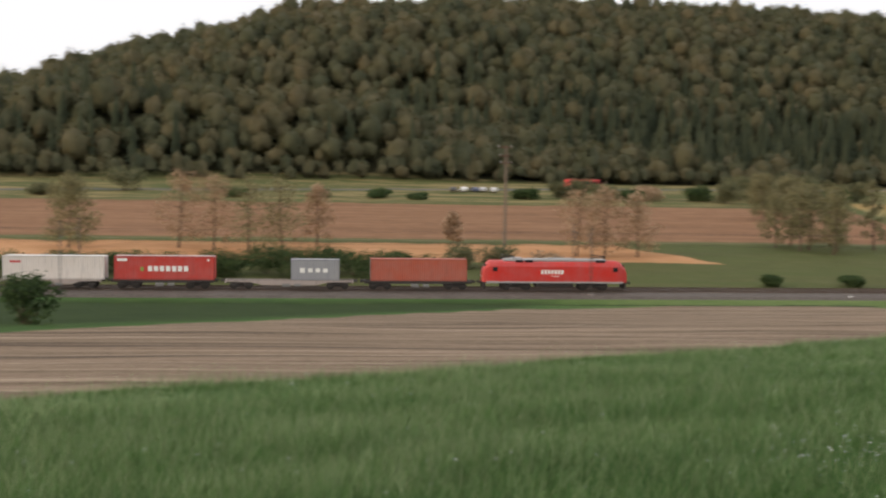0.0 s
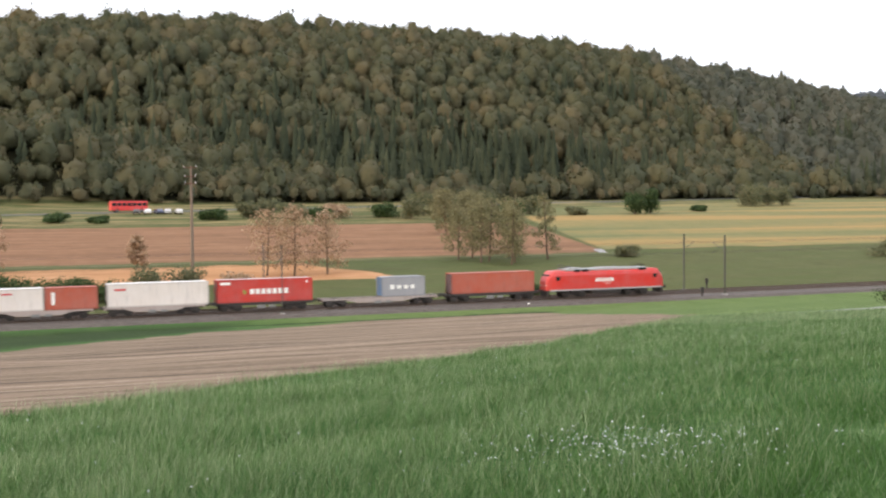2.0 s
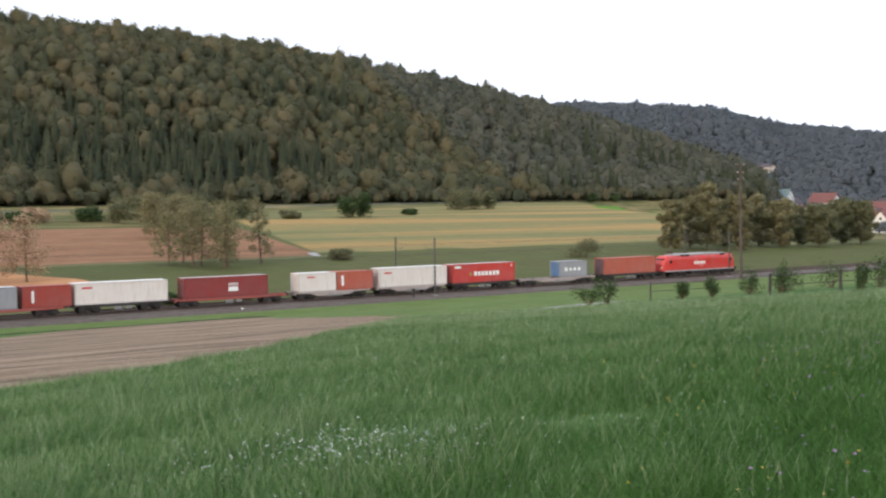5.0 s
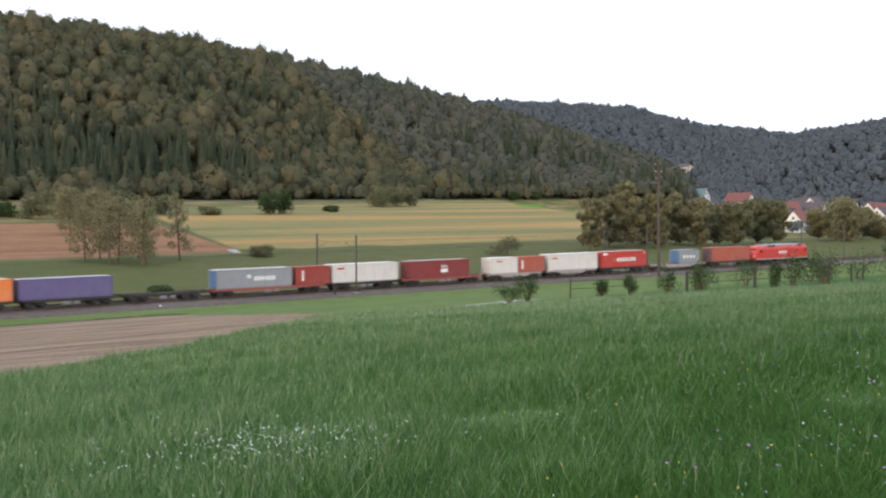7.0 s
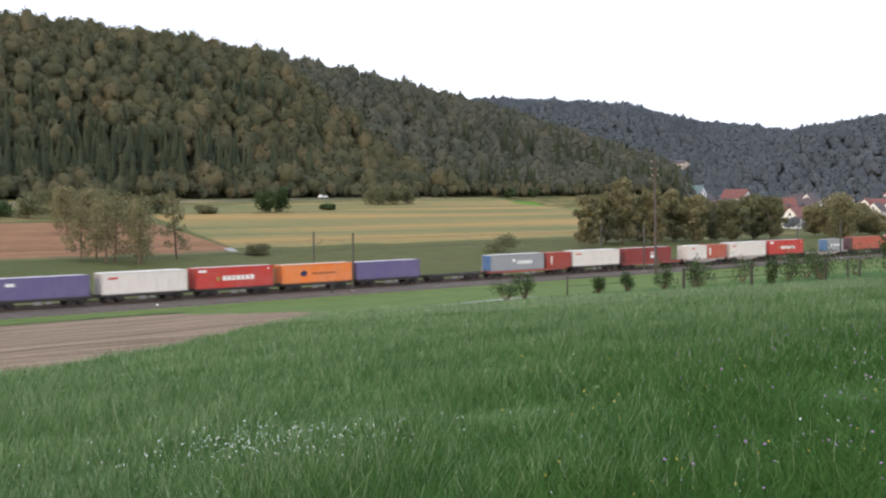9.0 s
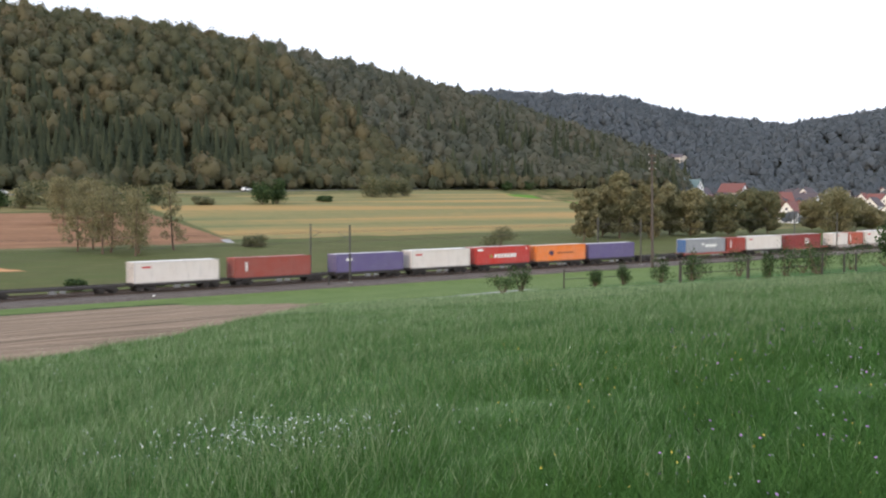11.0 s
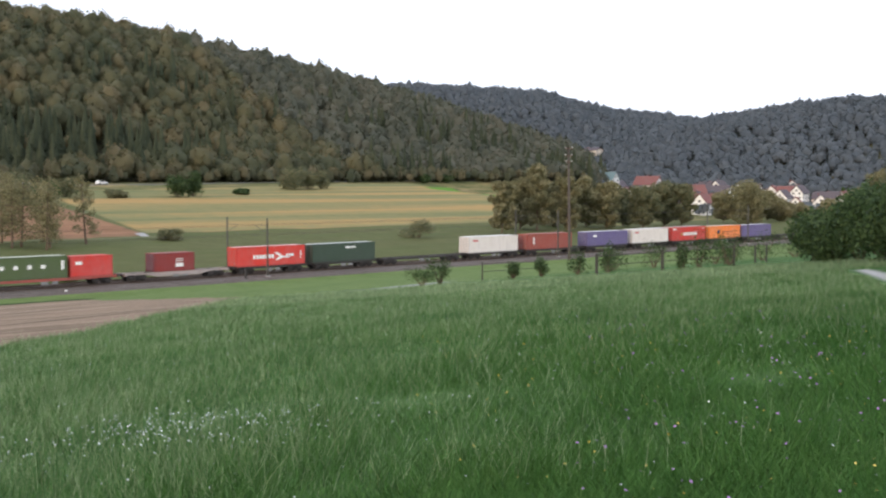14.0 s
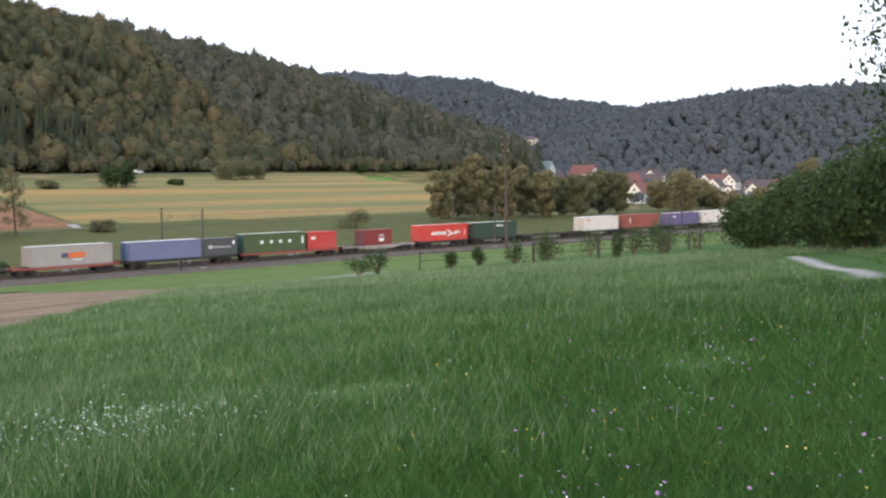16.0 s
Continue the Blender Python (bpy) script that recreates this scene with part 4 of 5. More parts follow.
def tree(name, height, width, material, label, seed, density=1.0, bare=0.3, card=0.34, lobes=9, tall=1.0, top=True):
    """A trunk with limbs and a crown of leaf sprays gathered in lobes along the limbs."""
    gen = np.random.default_rng(seed)
    root = empty(name)
    bm = bmesh.new()
    lean = gen.uniform(-0.04, 0.04, 2) * height
    knots = [Vector((0, 0, -0.3)), Vector((lean[0] * 0.4, lean[1] * 0.4, height * bare)), Vector((lean[0], lean[1], height * 0.66)), Vector((lean[0] * 1.3, lean[1] * 1.3, height * 0.9))]
    rad = [0.030 * height * 0.62, 0.022 * height * 0.62, 0.012 * height * 0.62, 0.003 * height]
    for a in range(3):
        tube(bm, knots[a], knots[a + 1], rad[a], rad[a + 1], 7)
    tips = [knots[3], knots[2].lerp(knots[3], 0.5), knots[2], knots[1].lerp(knots[2], 0.5)]
    for k in range(lobes):
        t = bare + (0.9 - bare) * (k + 0.5) / lobes
        p = knots[1].lerp(knots[3], (t - bare) / (0.9 - bare)) if t > bare else knots[1]
        ang = k * 2.4 + gen.uniform(-0.5, 0.5)
        reach = width * 0.5 * gen.uniform(0.55, 1.0) * math.sin(math.pi * min(0.96, 0.22 + 0.72 * (k + 0.5) / lobes)) ** 0.7
        q = p + Vector((math.cos(ang) * reach, math.sin(ang) * reach, reach * gen.uniform(0.25, 0.7) * tall))
        tube(bm, p, q, 0.010 * height * 0.5, 0.003 * height * 0.5, 5)
        tips.append(q)
        tips.append(p.lerp(q, 0.6))
    part("trunk", bm, M_BARK, root)
    C, Nn = [], []
    for q in tips:
        r = width * gen.uniform(0.12, 0.24)
        k = int(46 * density * (r / (width * 0.17)) ** 2)
        d = gen.normal(size=(k, 3))
        d /= np.linalg.norm(d, axis=1)[:, None]
        C.append(np.array(q) + d * r * gen.uniform(0.45, 1.1, (k, 1)) * (1, 1, 0.85))
        Nn.append(d)
    v, f = leaf_cards(np.concatenate(C), np.concatenate(Nn), card, gen)
    place(mesh_np("crown", v, f), "crown", material, root)
    return tagged(root, label, "tree")


def bush(name, width, height, material, label, seed, leaves=500, card=0.12, category="bush"):
    gen = np.random.default_rng(seed)
    root = empty(name)
    bm = bmesh.new()
    C, Nn = [], []
    for k in range(11):
        ang, reach = k * 2.4, width * 0.34 * gen.uniform(0.2, 1.0)
        q = Vector((math.cos(ang) * reach, math.sin(ang) * reach, height * (0.2 + 0.56 * gen.random())))
        tube(bm, (math.cos(ang) * 0.06, math.sin(ang) * 0.06, -0.15), q, 0.035, 0.012, 5)
        n = leaves // 11
        d = gen.normal(size=(n, 3))
        d /= np.linalg.norm(d, axis=1)[:, None]
        r = np.array((width * 0.24, width * 0.24, height * 0.30))
        p = np.array(q) + d * r * gen.uniform(0.4, 1.1, (n, 1))
        p[:, 2] = np.maximum(p[:, 2], 0.03)
        C.append(p)
        Nn.append(d)
    part("stem", bm, M_BARK, root)
    v, f = leaf_cards(np.concatenate(C), np.concatenate(Nn), card, gen)
    place(mesh_np("foliage", v, f), "foliage", material, root)
    return tagged(root, label, category)


# trees and bushes in the fields beyond the railway: s, n, height, width, leaf, density, bare
FIELD_TREES = [
    (-57.5, 50, 12.5, 9.5, "green"), (-40, 52, 13.5, 8, "autumn"), (-34, 50, 13, 8, "autumn"), (-28, 46, 12.5, 9, "mixed"), (-22.5, 46, 13, 9, "mixed"), (-17, 58, 11, 6, "autumn"),
    (26.5, 46, 11.6, 8, "autumn"), (31, 45, 12.2, 8.5, "autumn"), (37, 46, 11.4, 7.5, "autumn"), (7, 60, 6, 4, "autumn"),
    (69.5, 56, 12.3, 6.5, "mixed"), (72, 58, 12.8, 6.5, "mixed"), (76, 55, 13, 6.5, "mixed"), (84.5, 58, 13.5, 5.0, "mixed"), (79, 64, 12.8, 6.5, "mixed"), (66.5, 60, 10.5, 5.5, "mixed"), (74, 52, 11.5, 6, "mixed"), (71, 64, 12, 6, "mixed"),
    (84, 112, 11, 8, "green"), (92, 118, 10, 8, "green"), (98, 150, 9, 9, "mixed"), (108, 152, 8, 9, "green"),
]
LOOKS = {
    "green": (M_LEAF_FIELD, "green field tree with a full crown", 1.1, 0.08),
    "mixed": (M_LEAF_FIELD, "slender olive-green tree with bare lower trunk in a field row", 0.42, 0.12),
    "autumn": (M_LEAF_AUTUMN, "thin-crowned pale brown autumn tree in a field row", 0.5, 0.10),
}
for k, (s, n, h, wd, kind) in enumerate(FIELD_TREES):
    material, label, dens, bare = LOOKS[kind]
    t = tree("field_tree", h, wd, material, label, 40 + k, dens * 2.3, bare, 0.21, 15, 0.35)
    t.matrix_basis = spot(s, n)
    t["group"] = "trees in the fields"
RIVER_TREES = [(185.5, 48, 12.6, 7.6, 0), (199.5, 55, 12.8, 10.0, 0), (201.5, 51, 17.1, 9.7, 0), (215.2, 58, 12.0, 7.2, 0), (210.0, 48, 14.0, 8.1, 0), (225.5, 55, 13.5, 9.2, 0), (229.0, 51, 12.1, 10.4, 0), (245.2, 58, 10.8, 7.7, 1), (241.2, 48, 10.9, 10.0, 1), (260.5, 55, 11.7, 11.3, 1), (263.2, 51, 12.2, 10.0, 1), (295.5, 58, 8.4, 8.7, 0), (292.5, 48, 11.7, 15.6, 0), (314.8, 55, 9.5, 9.8, 0), (316.5, 51, 5.9, 9.8, 0), (339.5, 58, 4.4, 8.8, 0), (375.5, 48, 16.0, 14.4, 0), (375.2, 55, 11.0, 10.3, 0), (347.2, 51, 6.1, 9.6, 0)]
for k, (s, n, h, wd, dark) in enumerate(RIVER_TREES):
    t = tree("valley_tree", h, wd * 0.86, M_LEAF_TREE if dark else M_LEAF_FIELD, "dark green full-crowned tree before the village" if dark else "olive-brown full-crowned tree before the village", 80 + k, 3.8, 0.05, 0.38, 16)
    t.matrix_basis = spot(s, n)
    t["group"] = "trees before the village"
FIELD_BUSHES = [(157, 46, 9, 4.2, M_LEAF_TREE), (103, 60, 5.5, 2.2, M_LEAF_TREE), (168, 168, 8, 8.5, M_LEAF_BUSH), (174, 169, 7, 8, M_LEAF_BUSH), (230, 196, 11, 9, M_LEAF_TREE), (240, 199, 10, 8, M_LEAF_TREE), (247, 200, 8, 7, M_LEAF_TREE),
                (100, 172, 12, 7, M_LEAF_TREE), (112, 176, 10, 6, M_LEAF_TREE), (60, 165, 10, 4.5, M_LEAF_TREE), (72, 168, 11, 4, M_LEAF_AUTUMN), (48, 170, 7, 5, M_LEAF_TREE), (338, 243, 5, 4, M_LEAF_BUSH), (352, 246, 10, 4, M_LEAF_BUSH), (-70, 175, 14, 7, M_LEAF_TREE),
                (-52, 22, 7, 3.6, M_LEAF_BUSH), (-44, 24, 8, 3.2, M_LEAF_BUSH), (-33, 22, 8, 3.6, M_LEAF_BUSH), (-24, 23, 9, 4.6, M_LEAF_BUSH), (-15, 24, 8, 4.2, M_LEAF_BUSH), (-6, 26, 8, 3.4, M_LEAF_BUSH), (5, 30, 6, 4.2, M_LEAF_TREE), (11, 31, 7, 4.0, M_LEAF_TREE), (18, 29, 6, 3.0, M_LEAF_AUTUMN), (60, 14, 5, 1.6, M_LEAF_BUSH), (48, 14, 4, 1.6, M_LEAF_BUSH),
                (-18, 160, 7, 2.6, M_LEAF_TREE), (-2, 163, 9, 2.4, M_LEAF_BUSH), (8, 158, 6, 2.0, M_LEAF_BUSH), (38, 165, 9, 3.4, M_LEAF_BUSH), (54, 172, 9, 5.4, M_LEAF_TREE), (66, 162, 8, 3.2, M_LEAF_BUSH), (86, 166, 9, 4.6, M_LEAF_BUSH), (92, 160, 8, 6.2, M_LEAF_TREE), (118, 170, 10, 7.4, M_LEAF_TREE), (126, 166, 8, 5.0, M_LEAF_BUSH), (134, 172, 8, 6.0, M_LEAF_TREE), (-40, 160, 8, 2.4, M_LEAF_BUSH), (-88, 158, 9, 3.0, M_LEAF_TREE), (196, 176, 6, 2.0, M_LEAF_BUSH), (148, 168, 7, 2.4, M_LEAF_TREE),
                (-58, 20, 9, 3.6, M_LEAF_BUSH), (-48, 20, 9, 3.4, M_LEAF_BUSH), (-39, 20, 9, 3.6, M_LEAF_BUSH), (-29, 20, 9, 4.2, M_LEAF_BUSH), (-20, 20, 9, 4.6, M_LEAF_BUSH), (-11, 21, 9, 4.0, M_LEAF_BUSH), (-2, 23, 8, 3.4, M_LEAF_BUSH), (-66, 22, 8, 4.2, M_LEAF_BUSH)]
for k, (s, n, wd, h, material) in enumerate(FIELD_BUSHES):
    b = bush("field_bush", wd, h, material, "rounded dense bush standing in the fields", 140 + k, 1700 if n > 100 else 2200, 0.36 if n > 100 else 0.19)
    b.matrix_basis = spot(s, n)
    b["group"] = "bushes in the fields"

# bushes and young trees on the near slope
b = bush("dark_bush", 3.0, 2.4, M_LEAF_BUSH, "dense dark green bush at the field edge", 201, 1500, 0.12)
b.matrix_basis = spot(-28.0, -93)
NEAR_BUSHES = [(50.5, -73, 3.4, 2.0), (53.5, -72, 2.4, 2.4), (58.5, -76, 1.4, 1.6), (60.5, -77.5, 1.6, 1.9), (62.5, -80, 2.4, 2.4), (61.5, -84, 1.6, 2.7), (71, -77, 3.6, 2.6), (76, -78, 4.0, 2.8), (58.6, -93.5, 1.2, 2.2), (66, -90, 3.0, 3.3), (69, -91, 3.6, 2.9), (73, -88, 3.2, 2.6), (79, -83, 4.5, 2.8), (84, -85, 4.5, 3.0), (90, -85, 5, 3.0)]
for k, (s, n, wd, h) in enumerate(NEAR_BUSHES):
    b = bush("hedge_bush", wd, h, M_LEAF_BUSH, "loose green hedge bush beside the meadow fence", 210 + k, 850, 0.085)
    b.matrix_basis = spot(s, n)
    b["group"] = "bushes along the meadow fence"
THICKET = [(64.0, -101.5, 5.2, 4.2), (60.3, -105.3, 5.2, 4.5), (55.7, -109.3, 5.2, 4.8), (51.0, -113.3, 5.2, 4.7), (47.0, -116.6, 5.2, 5.0), (43.9, -119.4, 5.2, 5.2), (40.7, -122.1, 5.2, 5.6), (38.4, -124.4, 5.2, 6.0), (36.1, -126.9, 5.2, 6.4), (34.7, -128.9, 5.2, 6.6), (66.2, -105.7, 5.2, 5.4), (58.5, -113.0, 5.2, 6.2), (52.4, -119.1, 5.2, 7.0)]
for k, (s, n, wd, h) in enumerate(THICKET):
    b = bush("thicket_bush", wd, h, M_LEAF_BUSH, "tall dense green thicket bush beside the lane", 240 + k, 4400, 0.17)
    b.matrix_basis = spot(s, n)
    b["group"] = "thicket beside the lane"
t = tree("lane_tree", 10.5, 11.4, M_LEAF_BUSH, "broad dark green tree overhanging the lane", 261, 30.0, 0.20, 0.085, 22, 0.5)
t.matrix_basis = spot(14.3, -138.1)


# ---------------------------------------------------------------- poles and fence
POLE_A = (12.3, 33.0, 18.7)     # s, n, height
POLE_B = (147.6, -6.0, 20.6)
BUS_S = (61.9, -22.3)           # s at the start, metres a second
CAR_S = (399.0, -18.3)
PARKED = [(20.5, 187, (0.08, 0.08, 0.08)), (23.5, 188, (0.75, 0.75, 0.75)), (26.5, 187.5, (0.10, 0.12, 0.2)), (29.2, 188, (0.5, 0.5, 0.52)), (32, 187, (0.6, 0.6, 0.6))]
def power_pole(height, s, n, lean=0.0, wood_mat=M_POLEWOOD):
    root = empty("power_pole", spot(s, n) @ pose(0, 0, 0, 0, lean, 0))
    bm = bmesh.new()
    tube(bm, (0, 0, -0.6), (0, 0, height), 0.30, 0.17, 12)
    part("pole", bm, wood_mat, root)
    for z, w in ((height - 0.25, 1.5), (height - 1.6, 1.3), (height - 2.7, 1.2)):
        bm = boxes((-w * 0.8, w * 0.55, -0.28, -0.16, z - 0.07, z + 0.07), bevel=0.01)
        arm = part("crossarm", bm, M_RUSTSTEEL, root)
        for x in (-w * 0.75, w * 0.5):
            bm = bmesh.new()
            tube(bm, (x, -0.22, z + 0.05), (x, -0.22, z + 0.3), 0.06, 0.045, 8)
            part("insulator", bm, M_WHITE, arm)
    return tagged(root, "tall weathered power pole with three short crossarms", "power pole", "power poles")


power_pole(POLE_A[2], POLE_A[0], POLE_A[1])
power_pole(POLE_B[2], POLE_B[0], POLE_B[1], -1.0, bark("dark_pole_wood", (0.115, 0.095, 0.085)))

M_POST = bark("grey_fence_wood", (0.070, 0.066, 0.056))
FENCE = [(53.6, -89.3, 1.6, 0.13), (57.8, -92.3, 1.6, 0.13), (57.2, -73.5, 1.6, 0.07), (61.4, -76.5, 1.4, 0.07), (62.6, -95.5, 1.6, 0.08), (68, -94, 1.5, 0.08), (73, -92, 1.5, 0.08)]
for s, n, h, r in FENCE:
    root = empty("fence_post", spot(s, n))
    bm = bmesh.new()
    tube(bm, (0, 0, -0.4), (0.02, 0, h), r, r * 0.85, 9)
    part("post", bm, M_POST, root)
    bm = bmesh.new()
    tube(bm, (0.02, 0, h), (0.02, 0, h + 0.06), r * 0.95, r * 0.5, 9)
    part("cap", bm, M_POST, root)
    tagged(root, "weathered grey wooden fence post in tall grass", "fence post", "meadow fence posts")
for (a, c) in ((0, 1), (1, 4), (2, 3)):
    for z in (0.75, 1.45):
        bm = bmesh.new()
        pa, pc = FENCE[a], FENCE[c]
        za, zc = gz(*pa[:2]) + min(z, pa[2] - 0.1), gz(*pc[:2]) + min(z, pc[2] - 0.1)
        tube(bm, (pa[0], pa[1], za), (pc[0], pc[1], zc), 0.028, 0.028, 6)
        r_ = place(bm, "fence_rail", M_POST)
        r_.matrix_basis = LAND
        tagged(r_, "thin grey rail between the fence posts", "fence rail", "meadow fence rails")
# small white marker and signal posts by the line
bm = boxes((-0.15, 0.15, -0.1, 0.1, -0.2, 0.42), bevel=0.03)
mk = place(bm, "track_marker", M_WHITE)
x, y = to_xy(51.5, -3.6)
mk.matrix_basis = pose(x, y, gz(51.5, -3.6) + 0.1, 0, 0, LINE_TURN)
tagged(mk, "small white marker stone beside the track", "marker stone")
for s, n in ((79.0, -3.4), (90.0, 12.0)):
    bm = boxes((-0.1, 0.1, -0.1, 0.1, -0.4, 1.5), (-0.22, 0.22, -0.14, 0.14, 0.9, 1.7), bevel=0.02)
    o = place(bm, "trackside_box", M_DARKSTEEL)
    o.matrix_basis = spot(s, n)
    tagged(o, "dark trackside equipment box on a short post", "equipment box")


# ---------------------------------------------------------------- village
M_PLASTER = painted("white_plaster", (0.80, 0.79, 0.76), 0.9, 0.25)
M_CREAM = painted("cream_plaster", (0.72, 0.62, 0.50), 0.9, 0.25)
M_ROOFRED = painted("red_roof_tiles", (0.20, 0.075, 0.066), 0.85, 0.5)
M_ROOFDARK = painted("dark_roof_tiles", (0.095, 0.075, 0.085), 0.85, 0.5)
M_ROOFTEAL = painted("grey_green_roof", (0.16, 0.24, 0.24), 0.8, 0.4)
# direction, distance, height of the ridge above the eye in degrees, size, turn, wall, roof
VILLAGE = [
    (45.25, 750, 0.62, 18, 9, 5, 9.5, 8, M_PLASTER, M_ROOFTEAL), (47.40, 740, 0.52, 16, 9, 5, 10, 5, M_PLASTER, M_ROOFRED), (50.78, 790, 0.30, 12, 8.5, 5, 9.5, 100, M_PLASTER, M_ROOFDARK),
    (50.32, 800, 0.25, 14, 9, 5, 9.5, 12, M_PLASTER, M_ROOFDARK), (50.65, 740, 0.00, 17, 9, 5, 9.5, 10, M_PLASTER, M_ROOFDARK), (50.40, 640, -0.35, 16, 9, 5.5, 10.5, 10, M_CREAM, M_ROOFRED),
    (50.05, 600, -0.63, 9, 9, 6, 11, 98, M_PLASTER, M_ROOFRED), (53.72, 720, -0.15, 12, 8.5, 5, 9.5, 102, M_PLASTER, M_ROOFDARK), (54.48, 760, 0.06, 12, 8, 5, 9.5, 100, M_PLASTER, M_ROOFDARK),
    (54.06, 790, 0.01, 16, 9, 5, 9.5, 15, M_PLASTER, M_ROOFRED), (54.33, 690, -0.62, 11, 8, 5, 9, 115, M_PLASTER, M_ROOFRED), (55.71, 760, -0.25, 16, 9, 4.5, 8.5, 10, M_CREAM, M_ROOFDARK),
    (53.27, 790, 0.04, 9, 8, 5, 9.5, 105, M_PLASTER, M_ROOFRED), (48.96, 720, -0.18, 10, 8, 5, 9, 108, M_PLASTER, M_ROOFDARK), (49.32, 690, -0.26, 9, 8, 5, 9, 70, M_PLASTER, M_ROOFRED),
    (48.47, 640, -0.81, 10, 8, 5, 9, 60, M_PLASTER, M_ROOFDARK), (47.59, 720, -0.01, 10, 8, 5, 9, 100, M_PLASTER, M_ROOFDARK), (46.93, 700, 0.08, 9, 8, 5, 9, 60, M_PLASTER, M_ROOFDARK),
    (46.35, 720, -0.11, 9, 8, 5, 9, 105, M_PLASTER, M_ROOFRED), (46.02, 780, 0.34, 9, 8, 5, 9, 100, M_PLASTER, M_ROOFDARK), (44.89, 730, 0.46, 8, 8, 5, 9, 112, M_PLASTER, M_ROOFTEAL),
    (44.50, 1010, 1.93, 24, 12, 4.5, 7, 6, M_CREAM, M_ROOFDARK), (56.46, 780, -0.22, 12, 8, 5, 9, 100, M_PLASTER, M_ROOFRED), (58.20, 760, -0.07, 12, 8, 5, 9, 60, M_PLASTER, M_ROOFDARK),
    (59.71, 700, -0.08, 12, 8, 5, 9, 100, M_PLASTER, M_ROOFDARK),
]


def house(s, n, z, length, width, eaves, ridge, turn, wall_mat, roof_mat, label):
    x, y = to_xy(s, n)
    root = empty("house", pose(x, y, z, 0, 0, LINE_TURN + turn))
    L, W = length / 2, width / 2
    bm = bmesh.new()
    foot = min(-1.0, gz(s, n) - z - 1.0)
    extrude_side(bm, [(-W, foot), (W, foot), (W, eaves), (0, ridge - 0.2), (-W, eaves)], -L, L)
    part("wall_block", bm, wall_mat, root)
    k = (ridge - eaves) / W
    for sd in (-1, 1):
        bm = bmesh.new()
        out = [(0, ridge), (sd * (W + 0.6), eaves - 0.6 * k), (sd * (W + 0.6), eaves - 0.6 * k + 0.25), (0, ridge + 0.3)]
        extrude_side(bm, out, -L - 0.6, L + 0.6)
        part("roof_slope", bm, roof_mat, root)
    for yy in (-L - 0.03, L + 0.03):
        for xx, zz in ((-W * 0.5, 1.2), (W * 0.5, 1.2), (-W * 0.5, 3.8), (W * 0.5, 3.8), (0, eaves + 0.7)):
            win = part("window", boxes((xx - 0.55, xx + 0.55, yy - 0.03, yy + 0.03, zz, zz + 1.25)), M_GLASS, root)
    for sd in (-1, 1):
        for yy in np.linspace(-L + 1.6, L - 1.6, 3):
            for zz in (1.2, 3.8):
                if zz + 1.3 < eaves:
                    part("window", boxes((sd * (W + 0.03) - 0.03, sd * (W + 0.03) + 0.03, yy - 0.6, yy + 0.6, zz, zz + 1.25)), M_GLASS, root)
    part("chimney", boxes((0.5, 1.1, -0.4, 0.3, ridge - 1.0, ridge + 0.9), bevel=0.03), M_ROOFRED, root)
    return tagged(root, label, "house", "village houses")


for az, away_, el, length, width, eaves, ridge, turn, wm, rm in VILLAGE:
    dist = away_
    x, y = dist * math.sin(radians(az)), dist * math.cos(radians(az))
    s, n = to_sn(x, y)
    top = EYE + dist * math.tan(radians(el))
    what = ("white" if wm is M_PLASTER else "cream") + " plastered village house with a " + ("red tiled" if rm is M_ROOFRED else "dark tiled" if rm is M_ROOFDARK else "grey-green") + " gable roof"
    house(s, n, max(top - ridge, gz(s, n) - 0.5), length, width, eaves, ridge, turn, wm, rm, what)
town = random.Random(5)
for k in range(14):
    az, dist = 46.0 + 12.0 * k / 13 + town.uniform(-0.25, 0.25), town.uniform(700, 860)
    s, n = to_sn(dist * math.sin(radians(az)), dist * math.cos(radians(az)))
    rm = town.choice((M_ROOFRED, M_ROOFDARK, M_ROOFDARK))
    house(s, n, gz(s, n) - 0.2, town.uniform(10, 14), town.uniform(8.5, 10.5), 5.2, town.uniform(9, 10.5), town.choice((15, 60, 100, 110, 125)), M_PLASTER, rm,
          "white plastered village house with a " + ("red" if rm is M_ROOFRED else "dark") + " tiled gable roof")


# ---------------------------------------------------------------- vehicles on the valley road
def wheel(parent, x, y, r):
    bm = bmesh.new()
    tube(bm, (x, y - 0.12, r), (x, y + 0.12, r), r, r, 16)
    w = part("wheel", bm, M_GLASS, parent)
    bm = bmesh.new()
    tube(bm, (x, y - 0.13, r), (x, y + 0.13, r), r * 0.55, r * 0.55, 12)
    part("rim", bm, M_GREYSTEEL, w)


def car(colour, label):
    root = empty("car")
    paint = painted("car_paint", colour, 0.3, 0.1)
    bm = bmesh.new()
    extrude_side(bm, [(-2.1, 0.3), (2.1, 0.3), (2.15, 0.75), (1.3, 0.95), (0.6, 1.42), (-1.2, 1.45), (-1.95, 0.98), (-2.15, 0.9)], -0.85, 0.85)
    bmesh.ops.bevel(bm, geom=bm.edges[:], offset=0.06, segments=2, affect="EDGES")
    part("body", bm, paint, root)
    bm = bmesh.new()
    extrude_side(bm, [(1.05, 0.98), (0.55, 1.34), (-1.1, 1.36), (-1.65, 1.0)], -0.87, 0.87)
    part("side_windows", bm, M_GLASS, root)
    for x in (-1.3, 1.3):
        for y in (-0.78, 0.78):
            wheel(root, x, y, 0.31)
    return tagged(root, label, "car")


